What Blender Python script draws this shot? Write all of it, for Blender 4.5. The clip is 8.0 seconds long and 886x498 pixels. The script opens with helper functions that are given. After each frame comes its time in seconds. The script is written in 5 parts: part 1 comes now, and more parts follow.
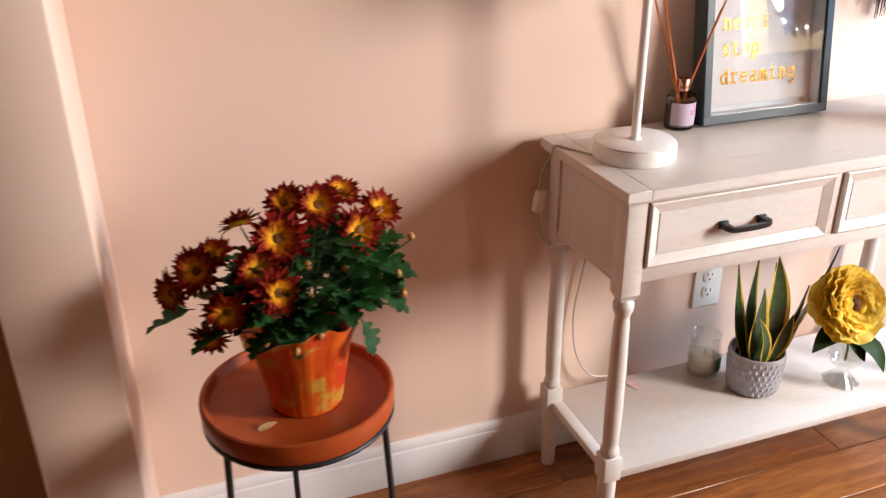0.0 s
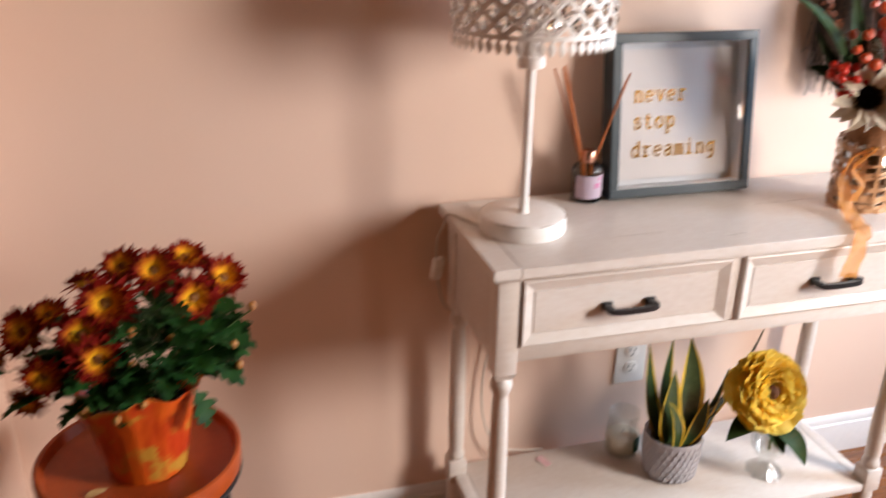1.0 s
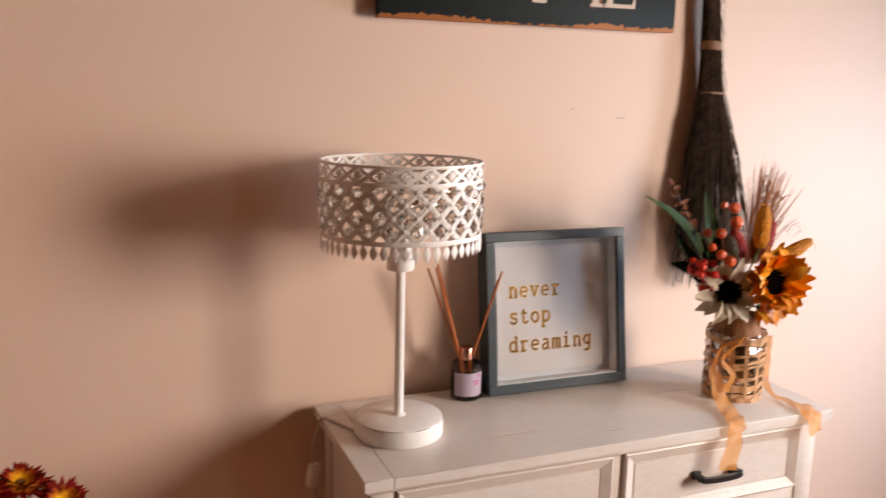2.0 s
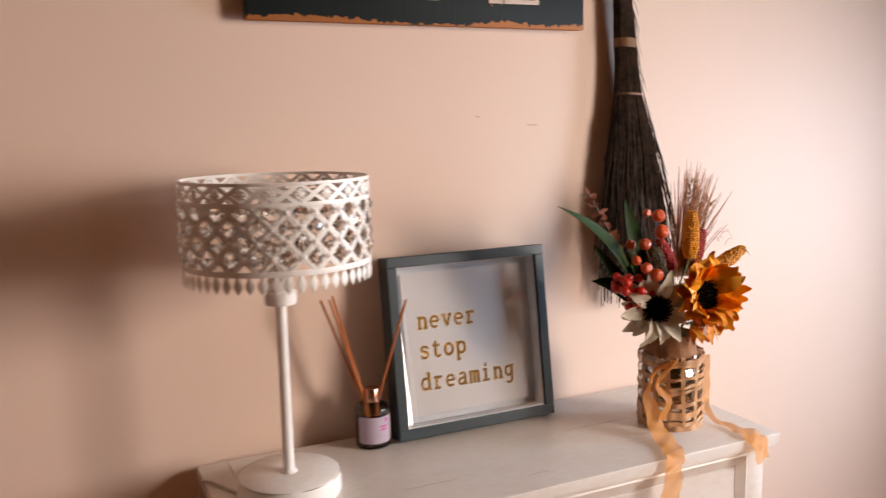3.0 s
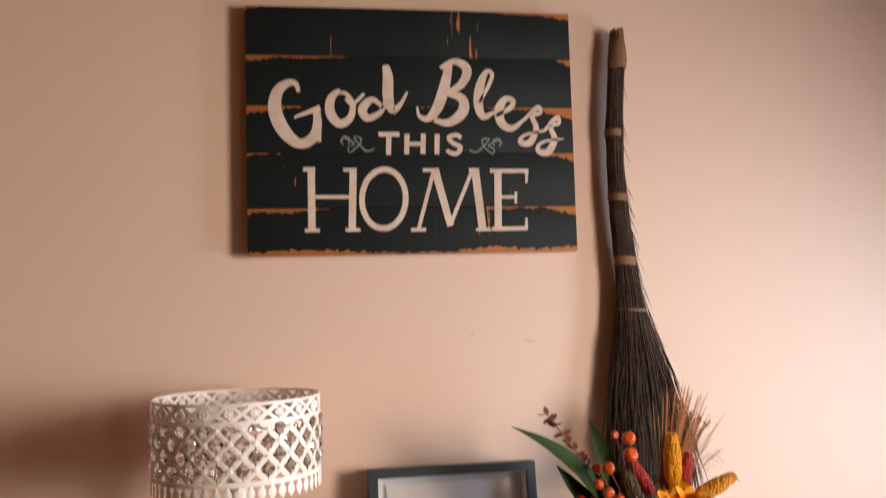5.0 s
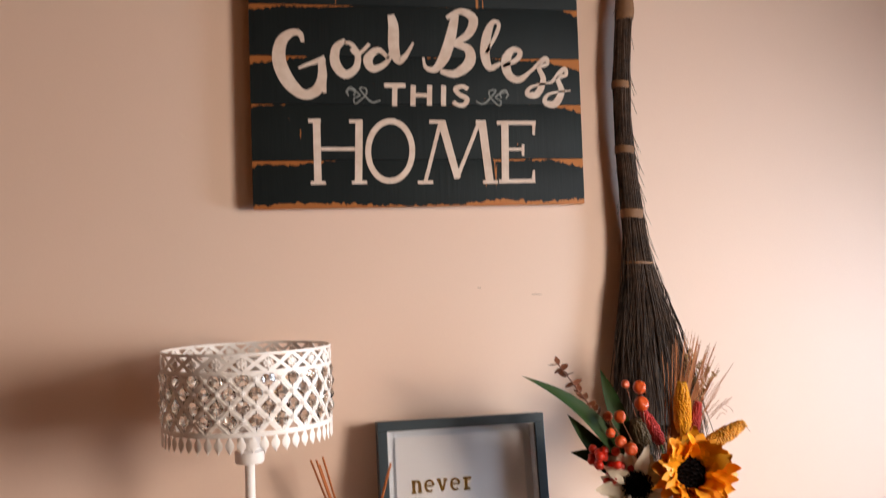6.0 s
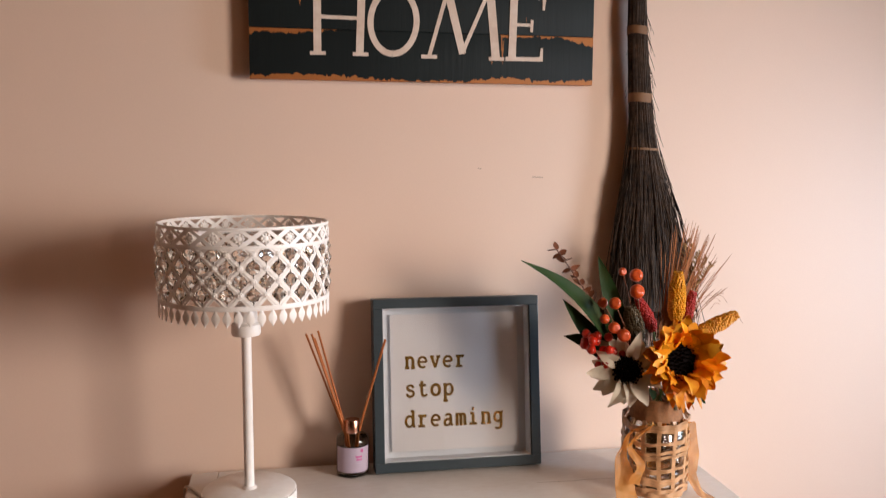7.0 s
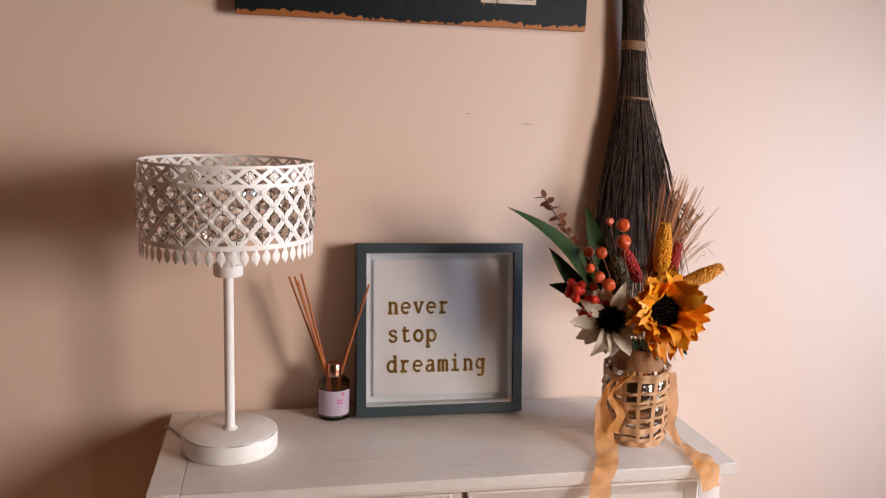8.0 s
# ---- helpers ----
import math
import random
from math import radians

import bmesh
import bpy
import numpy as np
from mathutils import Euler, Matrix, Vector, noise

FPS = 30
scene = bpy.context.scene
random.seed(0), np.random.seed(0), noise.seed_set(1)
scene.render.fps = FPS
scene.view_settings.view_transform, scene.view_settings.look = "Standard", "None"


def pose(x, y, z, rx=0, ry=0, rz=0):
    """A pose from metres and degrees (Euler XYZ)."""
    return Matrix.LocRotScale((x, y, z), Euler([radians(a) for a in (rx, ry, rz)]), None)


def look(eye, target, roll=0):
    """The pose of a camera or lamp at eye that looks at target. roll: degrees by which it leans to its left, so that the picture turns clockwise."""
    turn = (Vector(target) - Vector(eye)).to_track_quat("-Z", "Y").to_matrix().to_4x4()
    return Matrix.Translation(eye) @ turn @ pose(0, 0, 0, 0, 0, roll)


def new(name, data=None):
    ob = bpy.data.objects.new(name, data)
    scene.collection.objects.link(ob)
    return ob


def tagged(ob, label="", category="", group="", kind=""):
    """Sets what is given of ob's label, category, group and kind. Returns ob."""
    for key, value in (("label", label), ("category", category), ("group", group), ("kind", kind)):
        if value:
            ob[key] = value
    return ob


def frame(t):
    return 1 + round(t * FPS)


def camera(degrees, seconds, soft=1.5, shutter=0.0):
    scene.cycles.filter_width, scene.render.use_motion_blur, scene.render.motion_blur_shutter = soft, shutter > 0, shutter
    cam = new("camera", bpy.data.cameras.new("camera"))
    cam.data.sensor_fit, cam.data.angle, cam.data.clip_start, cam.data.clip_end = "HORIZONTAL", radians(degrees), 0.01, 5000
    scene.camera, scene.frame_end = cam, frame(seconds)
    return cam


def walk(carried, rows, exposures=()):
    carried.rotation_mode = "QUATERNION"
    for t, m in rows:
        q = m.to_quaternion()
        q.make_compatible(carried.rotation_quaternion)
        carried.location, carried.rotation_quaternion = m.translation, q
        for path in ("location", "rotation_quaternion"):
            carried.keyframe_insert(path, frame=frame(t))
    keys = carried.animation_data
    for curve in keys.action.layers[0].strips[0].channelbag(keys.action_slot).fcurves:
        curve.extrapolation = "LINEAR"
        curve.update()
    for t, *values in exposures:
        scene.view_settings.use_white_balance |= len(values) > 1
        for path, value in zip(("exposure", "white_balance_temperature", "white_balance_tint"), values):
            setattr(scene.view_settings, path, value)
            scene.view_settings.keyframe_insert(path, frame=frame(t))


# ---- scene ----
cam = camera(55.7, 8.0, soft=1.2, shutter=0.5)

PATH = [
    (0, (-0.672, -1.374, 1.224), (-0.068, 0.33, 0.368), -0.6),
    (0.2, (-0.612, -1.368, 1.226), (-0.040, 0.342, 0.364), -0.1),
    (0.5, (-0.514, -1.375, 1.244), (-0.033, 0.354, 0.362), 1.3),
    (0.8, (-0.413, -1.418, 1.264), (0.014, 0.345, 0.422), 0.2),
    (1, (-0.387, -1.408, 1.258), (0.123, 0.364, 0.483), 0.9),
    (1.2, (-0.333, -1.406, 1.278), (0.212, 0.388, 0.582), -0.1),
    (1.5, (-0.335, -1.387, 1.298), (0.298, 0.433, 0.763), 1.3),
    (1.8, (-0.306, -1.393, 1.309), (0.36, 0.444, 0.879), 1.1),
    (2, (-0.314, -1.395, 1.293), (0.421, 0.428, 0.919), 1.3),
    (2.2, (-0.295, -1.391, 1.289), (0.489, 0.416, 0.942), 0.9),
    (3.3, (-0.03, -1.266, 1.245), (0.802, 0.529, 0.953), -1.5),
    (3.5, (0.081, -1.332, 1.26), (0.716, 0.531, 0.903), -0.6),
    (4, (0.143, -1.417, 1.293), (0.579, 0.511, 0.989), 0.6),
    (4.2, (0.178, -1.452, 1.298), (0.55, 0.5, 1.072), 0.5),
    (4.5, (0.196, -1.48, 1.304), (0.545, 0.487, 1.196), -0.1),
    (4.7, (0.234, -1.5, 1.316), (0.531, 0.478, 1.293), -1.2),
    (5.25, (0.215, -1.497, 1.292), (0.529, 0.475, 1.515), -2.0),
    (5.8, (0.196, -1.488, 1.269), (0.527, 0.478, 1.421), -2.4),
    (6, (0.186, -1.479, 1.275), (0.526, 0.49, 1.353), -1.9),
    (6.5, (0.186, -1.468, 1.299), (0.526, 0.499, 1.18), -0.8),
    (7, (0.175, -1.455, 1.287), (0.531, 0.5, 1.062), 0.3),
    (7.5, (0.178, -1.448, 1.285), (0.548, 0.495, 0.987), 1.3),
    (8, (0.173, -1.442, 1.275), (0.568, 0.489, 0.937), 1.9),
]
walk(cam, [(t, look(e, g, r)) for t, e, g, r in PATH],
     [(0, 0.52, 6400, 12), (0.6, 0.46, 6400, 12), (1.0, 0.24, 6600, 14), (1.5, -0.1, 7100, 17), (2.0, -0.17, 7200, 17), (3.5, -0.32, 7000, 16), (4.5, -0.35, 7500, 18), (6.0, -0.23, 7100, 15), (7.0, -0.40, 7000, 16), (8.0, -0.46, 6800, 16)])

# ---- world and light ----
world = bpy.data.worlds.new("sky")
scene.world = world
world.use_nodes = True
_nt = world.node_tree
_sky = _nt.nodes.new("ShaderNodeTexSky")
_sky.sky_type, _sky.sun_disc = "NISHITA", False
_sky.sun_elevation, _sky.sun_rotation = radians(25), radians(110)
_nt.links.new(_sky.outputs[0], _nt.nodes["Background"].inputs[0])
_nt.nodes["Background"].inputs[1].default_value = 0.12


def window_light(name, place, target, w, h, power, color):
    d = bpy.data.lights.new(name, "AREA")
    d.shape, d.size, d.size_y, d.energy, d.color = "RECTANGLE", w, h, power, color
    ob = new(name, d)
    ob.matrix_world = look(place, target)
    return ob


# sky light falls in from above, so the two lamps in the nearer openings are tipped down
window_light("window_daylight", (1.83, -1.54, 1.32), (0.83, -1.50, 0.76), 0.54, 0.80, 72, (1.0, 0.965, 0.92))
# second lamp is an added cool fill that brightens the wall's right part
window_light("corner_window_daylight", (1.88, -0.62, 1.06), (0.88, -0.55, 0.60), 0.34, 0.56, 18, (0.64, 0.96, 1.32))
window_light("sidelight_daylight", (1.82, -3.93, 1.05), (0.0, -3.93, 1.05), 0.20, 1.6, 16, (1.0, 0.92, 0.82))


# ---- materials ----
def material(name, color, rough=0.5, metal=0.0, vary=0.12, grain=60.0, stain=4.0, bump=0.15, stretch=(1, 1, 1), tint=None, spread=0.0, spec=0.5, dist=0.002):
    """A procedural surface: base colour, broad stains, fine grain and relief."""
    m = bpy.data.materials.new(name)
    m.use_nodes = True
    n, l = m.node_tree.nodes, m.node_tree.links
    b = n["Principled BSDF"]
    tc, mp = n.new("ShaderNodeTexCoord"), n.new("ShaderNodeMapping")
    l.new(tc.outputs["Object"], mp.inputs[0])
    mp.inputs["Scale"].default_value = stretch
    fine, broad = n.new("ShaderNodeTexNoise"), n.new("ShaderNodeTexNoise")
    for tex, sc in ((fine, grain), (broad, stain)):
        tex.inputs["Scale"].default_value, tex.inputs["Detail"].default_value = sc, 5
        l.new(mp.outputs[0], tex.inputs["Vector"])
    add = n.new("ShaderNodeMath")
    add.operation = "ADD"
    l.new(fine.outputs["Fac"], add.inputs[0])
    l.new(broad.outputs["Fac"], add.inputs[1])
    ramp = n.new("ShaderNodeMapRange")
    ramp.inputs[1].default_value, ramp.inputs[2].default_value = 0.7, 1.3
    l.new(add.outputs[0], ramp.inputs[0])
    mix = n.new("ShaderNodeMix")
    mix.data_type = "RGBA"
    other = tint or tuple(c * (1 - 2 * vary) for c in color)
    mix.inputs[6].default_value = (*color, 1)
    mix.inputs[7].default_value = (*other, 1)
    l.new(ramp.outputs[0], mix.inputs[0])
    out = mix.outputs[2]
    if spread:
        info, hsv, mr = n.new("ShaderNodeObjectInfo"), n.new("ShaderNodeHueSaturation"), n.new("ShaderNodeMapRange")
        mr.inputs[3].default_value, mr.inputs[4].default_value = 1 - spread, 1 + spread
        l.new(info.outputs["Random"], mr.inputs[0])
        l.new(mr.outputs[0], hsv.inputs["Value"])
        l.new(out, hsv.inputs["Color"])
        out = hsv.outputs[0]
    l.new(out, b.inputs["Base Color"])
    rr = n.new("ShaderNodeMapRange")
    rr.inputs[3].default_value, rr.inputs[4].default_value = max(0.02, rough - 0.08), min(1, rough + 0.08)
    l.new(broad.outputs["Fac"], rr.inputs[0])
    l.new(rr.outputs[0], b.inputs["Roughness"])
    b.inputs["Metallic"].default_value = metal
    b.inputs["Specular IOR Level"].default_value = spec
    if bump:
        bp = n.new("ShaderNodeBump")
        bp.inputs["Strength"].default_value, bp.inputs["Distance"].default_value = bump, dist
        l.new(fine.outputs["Fac"], bp.inputs["Height"])
        l.new(bp.outputs[0], b.inputs["Normal"])
    return m


def glass(name, color=(1, 1, 1), rough=0.0, ior=1.5):
    m = bpy.data.materials.new(name)
    m.use_nodes = True
    b = m.node_tree.nodes["Principled BSDF"]
    b.inputs["Base Color"].default_value = (*color, 1)
    b.inputs["Transmission Weight"].default_value = 1
    b.inputs["Roughness"].default_value = rough
    b.inputs["IOR"].default_value = ior
    return m


def sheer(name, color, clear=0.45, rough=0.6):
    """Thin woven cloth: part of the light passes straight through, part is scattered."""
    m = bpy.data.materials.new(name)
    m.use_nodes = True
    n, l = m.node_tree.nodes, m.node_tree.links
    b = n["Principled BSDF"]
    b.inputs["Base Color"].default_value = (*color, 1)
    b.inputs["Roughness"].default_value = rough
    tl, tr, m1, m2 = n.new("ShaderNodeBsdfTranslucent"), n.new("ShaderNodeBsdfTransparent"), n.new("ShaderNodeMixShader"), n.new("ShaderNodeMixShader")
    tl.inputs[0].default_value = (*color, 1)
    tr.inputs[0].default_value = (1.0, 0.86, 0.7, 1)
    m1.inputs[0].default_value, m2.inputs[0].default_value = 0.4, clear
    l.new(b.outputs[0], m1.inputs[1])
    l.new(tl.outputs[0], m1.inputs[2])
    l.new(m1.outputs[0], m2.inputs[1])
    l.new(tr.outputs[0], m2.inputs[2])
    l.new(m2.outputs[0], n["Material Output"].inputs["Surface"])
    return m


def thin_glass(name, share=0.05, tone=(1, 1, 1)):
    """Thin clear glass: light passes straight on, a small share is mirrored."""
    m = bpy.data.materials.new(name)
    m.use_nodes = True
    n, l = m.node_tree.nodes, m.node_tree.links
    tr, gl, mx = n.new("ShaderNodeBsdfTransparent"), n.new("ShaderNodeBsdfGlossy"), n.new("ShaderNodeMixShader")
    mx.inputs[0].default_value, gl.inputs["Roughness"].default_value = share, 0.015
    tr.inputs[0].default_value = (*tone, 1)
    for a, b, i in ((tr, mx, 1), (gl, mx, 2)):
        l.new(a.outputs[0], b.inputs[i])
    l.new(mx.outputs[0], n["Material Output"].inputs["Surface"])
    return m


WALL = material("wall_paint", (0.80, 0.585, 0.465), 0.55, vary=0.02, grain=350, stain=1.5, bump=0.12, spec=0.3, dist=0.001)
# brown for the unseen walls: cuts the bounce and tints the shadows warm
BOUNCEWALL = material("brown_wall_paint", (0.20, 0.090, 0.016), 0.6, vary=0.04, grain=300, stain=1.5, bump=0.1)
TRIM = material("trim_paint", (0.80, 0.76, 0.74), 0.35, vary=0.03, grain=90, stain=6, bump=0.04)
# ceiling is never in view; its dark orange-brown dims and warms the fill
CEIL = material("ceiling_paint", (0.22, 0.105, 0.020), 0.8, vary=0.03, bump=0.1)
PLANK = material("floor_wood", (0.40, 0.14, 0.035), 0.28, vary=0.3, grain=30, stain=5, bump=0.06, stretch=(0.6, 9, 9), tint=(0.13, 0.035, 0.010), spread=0.25)
SUBFLOOR = material("subfloor", (0.05, 0.03, 0.02), 0.9)
CREAM = material("cream_paint", (0.70, 0.635, 0.58), 0.36, vary=0.04, grain=70, stain=7, bump=0.05, stretch=(0.7, 2, 2), tint=(0.63, 0.545, 0.48))
WORN = material("worn_edge", (0.34, 0.24, 0.16), 0.6, vary=0.2)
GAP = material("joint_shadow_gap", (0.16, 0.11, 0.08), 0.9)
BLACK = material("black_metal", (0.012, 0.012, 0.014), 0.4, vary=0.1, grain=200, bump=0.05)
SLATE = material("slate_frame_paint", (0.035, 0.052, 0.062), 0.42, vary=0.12, grain=60, stretch=(1, 1, 6))
WHITE = material("white_enamel", (0.86, 0.81, 0.77), 0.4, vary=0.05, grain=70, stain=18, bump=0.06, tint=(0.79, 0.72, 0.66))
PLASTIC = material("outlet_plastic", (0.82, 0.79, 0.75), 0.3, vary=0.02, bump=0.0)
SLOT = material("outlet_slot", (0.03, 0.025, 0.02), 0.8)


# ---- mesh helpers ----
def smooth(me, angle=40):
    me.polygons.foreach_set("use_smooth", [True] * len(me.polygons))
    me.set_sharp_from_angle(angle=radians(angle))


def part(name, bm, mats, parent=None, label="", m=None, angle=40):
    """Links a bmesh as one mesh object under a thing or a part."""
    me = bpy.data.meshes.new(name)
    bm.to_mesh(me)
    bm.free()
    for one in (mats if isinstance(mats, (list, tuple)) else (mats,)):
        me.materials.append(one)
    smooth(me, angle)
    ob = new(name, me)
    ob.parent = parent
    if m is not None:
        ob.matrix_basis = m
    if label:
        tagged(ob, label)
    return ob


def again(ob, m, parent=None):
    """One more piece on the same mesh."""
    o = new(ob.name.split(".")[0], ob.data)
    o.parent = parent or ob.parent
    o.matrix_basis = m
    return o


def thing(name, place, label, category, group="", rz=0):
    ob = new(name)
    ob.empty_display_size = 0.05
    ob.matrix_basis = pose(*place, 0, 0, rz)
    return tagged(ob, label, category, group)


def block(bm, lo, hi, bevel=0.0, segments=2, mat=0, m=None):
    """A bevelled box between two corners."""
    c = [(a + b) / 2 for a, b in zip(lo, hi)]
    s = [abs(b - a) for a, b in zip(lo, hi)]
    mt = Matrix.Translation(c) @ Matrix.Diagonal((*s, 1))
    if m is not None:
        mt = m @ mt
    r = bmesh.ops.create_cube(bm, size=1, matrix=mt)
    faces = {f for v in r["verts"] for f in v.link_faces}
    for f in faces:
        f.material_index = mat
    if bevel:
        bmesh.ops.bevel(bm, geom=list({e for v in r["verts"] for e in v.link_edges}), offset=bevel, segments=segments, affect="EDGES", profile=0.5)
    return bm


def boxed(lo, hi, bevel=0.0, segments=2):
    return block(bmesh.new(), lo, hi, bevel, segments)


def lathe(bm, profile, seg=32, at=(0, 0, 0), mat=0, wave=None):
    """Turns a profile of (radius, height) about the upright axis."""
    rings = []
    for r, z in profile:
        ring = []
        for i in range(seg):
            a = 2 * math.pi * i / seg
            k = r * (wave(a, z) if wave else 1)
            ring.append(bm.verts.new((at[0] + k * math.cos(a), at[1] + k * math.sin(a), at[2] + z)))
        rings.append(ring)
    for lo, hi in zip(rings, rings[1:]):
        for i in range(seg):
            j = (i + 1) % seg
            bm.faces.new((lo[i], lo[j], hi[j], hi[i])).material_index = mat
    for ring, flip in ((rings[0], True), (rings[-1], False)):
        f = bm.faces.new(ring[::-1] if flip else ring)
        f.material_index = mat
    return bm


def glide(points, n):
    """A smooth run through points (any number of values each), n steps a stretch."""
    p = [points[0]] + list(points) + [points[-1]]
    out = []
    for a, b, c, d in zip(p, p[1:], p[2:], p[3:]):
        for k in range(n):
            t = k / n
            out.append(tuple(0.5 * (2 * y + (z - x) * t + (2 * x - 5 * y + 4 * z - w) * t * t + (3 * y - x - 3 * z + w) * t ** 3) for x, y, z, w in zip(a, b, c, d)))
    return out + [tuple(points[-1])]


def tube(bm, points, radius, sides=6, mat=0, taper=None):
    """A round rod along points; taper: the radius at each point."""
    pts = [Vector(p) for p in points]
    rings = []
    for i, p in enumerate(pts):
        d = (pts[min(i + 1, len(pts) - 1)] - pts[max(i - 1, 0)]).normalized()
        u = d.cross(Vector((0.31, 0.22, 0.93)) if abs(d.z) < 0.9 else Vector((1, 0.1, 0))).normalized()
        w = d.cross(u)
        r = taper[i] if taper else radius
        rings.append([bm.verts.new(p + (u * math.cos(2 * math.pi * k / sides) + w * math.sin(2 * math.pi * k / sides)) * r) for k in range(sides)])
    for a, b in zip(rings, rings[1:]):
        for k in range(sides):
            j = (k + 1) % sides
            bm.faces.new((a[k], a[j], b[j], b[k])).material_index = mat
    bm.faces.new(rings[0][::-1]).material_index = mat
    bm.faces.new(rings[-1]).material_index = mat
    return bm


def band(bm, points, ups, width, thick, mat=0):
    """A flat strip with thickness along points; ups: its face normals; width: one or one a point."""
    pts = [Vector(p) for p in points]
    rings = []
    for i, p in enumerate(pts):
        d = (pts[min(i + 1, len(pts) - 1)] - pts[max(i - 1, 0)]).normalized()
        up = Vector(ups[i] if isinstance(ups, list) else ups)
        s = d.cross(up).normalized()
        n = s.cross(d).normalized()
        w = (width[i] if isinstance(width, (list, tuple)) else width) / 2
        rings.append([bm.verts.new(p + s * a * w + n * b * thick / 2) for a, b in ((-1, -1), (1, -1), (1, 1), (-1, 1))])
    for a, b in zip(rings, rings[1:]):
        for k in range(4):
            j = (k + 1) % 4
            bm.faces.new((a[k], a[j], b[j], b[k])).material_index = mat
    bm.faces.new(rings[0][::-1]).material_index = mat
    bm.faces.new(rings[-1]).material_index = mat
    return bm


# ---- structure ----
def structure(name, bm, mat, label, category):
    return tagged(part(name, bm, mat), label, category, kind="structure")


def wall_with_hole(lo, hi, axis, holes):
    """A wall block with openings; axis: 0 along x, 1 along y; holes: (from, to, bottom, top)."""
    bm = bmesh.new()
    at = lo[axis]
    for a, b, z0, z1 in holes:
        for s0, s1, q0, q1 in ((at, a, lo[2], hi[2]), (a, b, lo[2], z0), (a, b, z1, hi[2])):
            p, q = list(lo), list(hi)
            p[axis], q[axis], p[2], q[2] = s0, s1, q0, q1
            if s1 - s0 > 1e-4 and q1 - q0 > 1e-4:
                block(bm, p, q)
        at = b
    p = list(lo)
    p[axis] = at
    return block(bm, p, hi)


structure("wall_north", boxed((-6.0, 0, -0.02), (1.92, 0.12, 2.6)), WALL, "warm beige painted plaster wall behind the table", "wall")
# walls out of view; their brown is there to shape the bounce light
structure("wall_east", wall_with_hole((1.80, -8.0, -0.02), (1.92, 0, 2.6), 1, [(-4.05, -3.81, 0.23, 1.87), (-1.83, -1.25, 0.88, 1.76), (-0.81, -0.43, 0.74, 1.38)]), BOUNCEWALL, "unseen side wall with three openings, browned to warm the bounce", "wall")
structure("wall_south", boxed((-6.0, -8.12, -0.02), (1.92, -8.0, 2.6)), BOUNCEWALL, "unseen plain wall, browned to darken and warm the bounce", "wall")
structure("wall_west", boxed((-6.12, -8.12, -0.02), (-6.0, 0.12, 2.6)), BOUNCEWALL, "unseen plain wall, browned to darken and warm the bounce", "wall")
structure("wall_stub", boxed((-0.905, -0.27, 0), (-0.77, 0, 2.6), 0.006), WALL, "short beige wall end beside the plant stool", "wall")
structure("ceiling", boxed((-6.12, -8.12, 2.6), (1.92, 0.12, 2.7)), CEIL, "unseen matt ceiling, browned to dim and warm the bounce", "ceiling")
floor = structure("floor", boxed((-6.0, -8.0, -0.03), (1.80, 0, -0.014)), SUBFLOOR, "reddish brown hardwood plank floor", "floor")


def baseboard(name, x0, x1):
    bm = bmesh.new()
    prof = [(0, 0), (-0.014, 0), (-0.014, 0.078), (-0.0125, 0.082), (-0.0105, 0.0835), (-0.0105, 0.092), (-0.007, 0.1), (-0.004, 0.104), (0, 0.104)]
    rows = [[bm.verts.new((x, y, z)) for y, z in prof] for x in (x0, x1)]
    for a in range(len(prof)):
        b = (a + 1) % len(prof)
        bm.faces.new((rows[0][a], rows[0][b], rows[1][b], rows[1][a]))
    bm.faces.new(rows[0][::-1])
    bm.faces.new(rows[1])
    bmesh.ops.recalc_face_normals(bm, faces=bm.faces)
    return structure(name, bm, TRIM, "white moulded wooden baseboard along the beige wall", "baseboard")


baseboard("baseboard", -0.77, 1.80)

def casing(name, y0, y1, z0, z1):
    structure(name, wall_with_hole((1.784, y0 - 0.06, z0 - 0.06), (1.80, y1 + 0.06, z1 + 0.06), 1, [(y0, y1, z0, z1)]), TRIM, "unseen white painted window casing in the side wall", "window")


casing("window_1", -1.83, -1.25, 0.88, 1.76)
# corner opening and casing are made up to hold the fill lamp
casing("window_2", -0.81, -0.43, 0.74, 1.38)
casing("window_3", -4.05, -3.81, 0.23, 1.87)


# ---- console table ----
TOP = 0.743


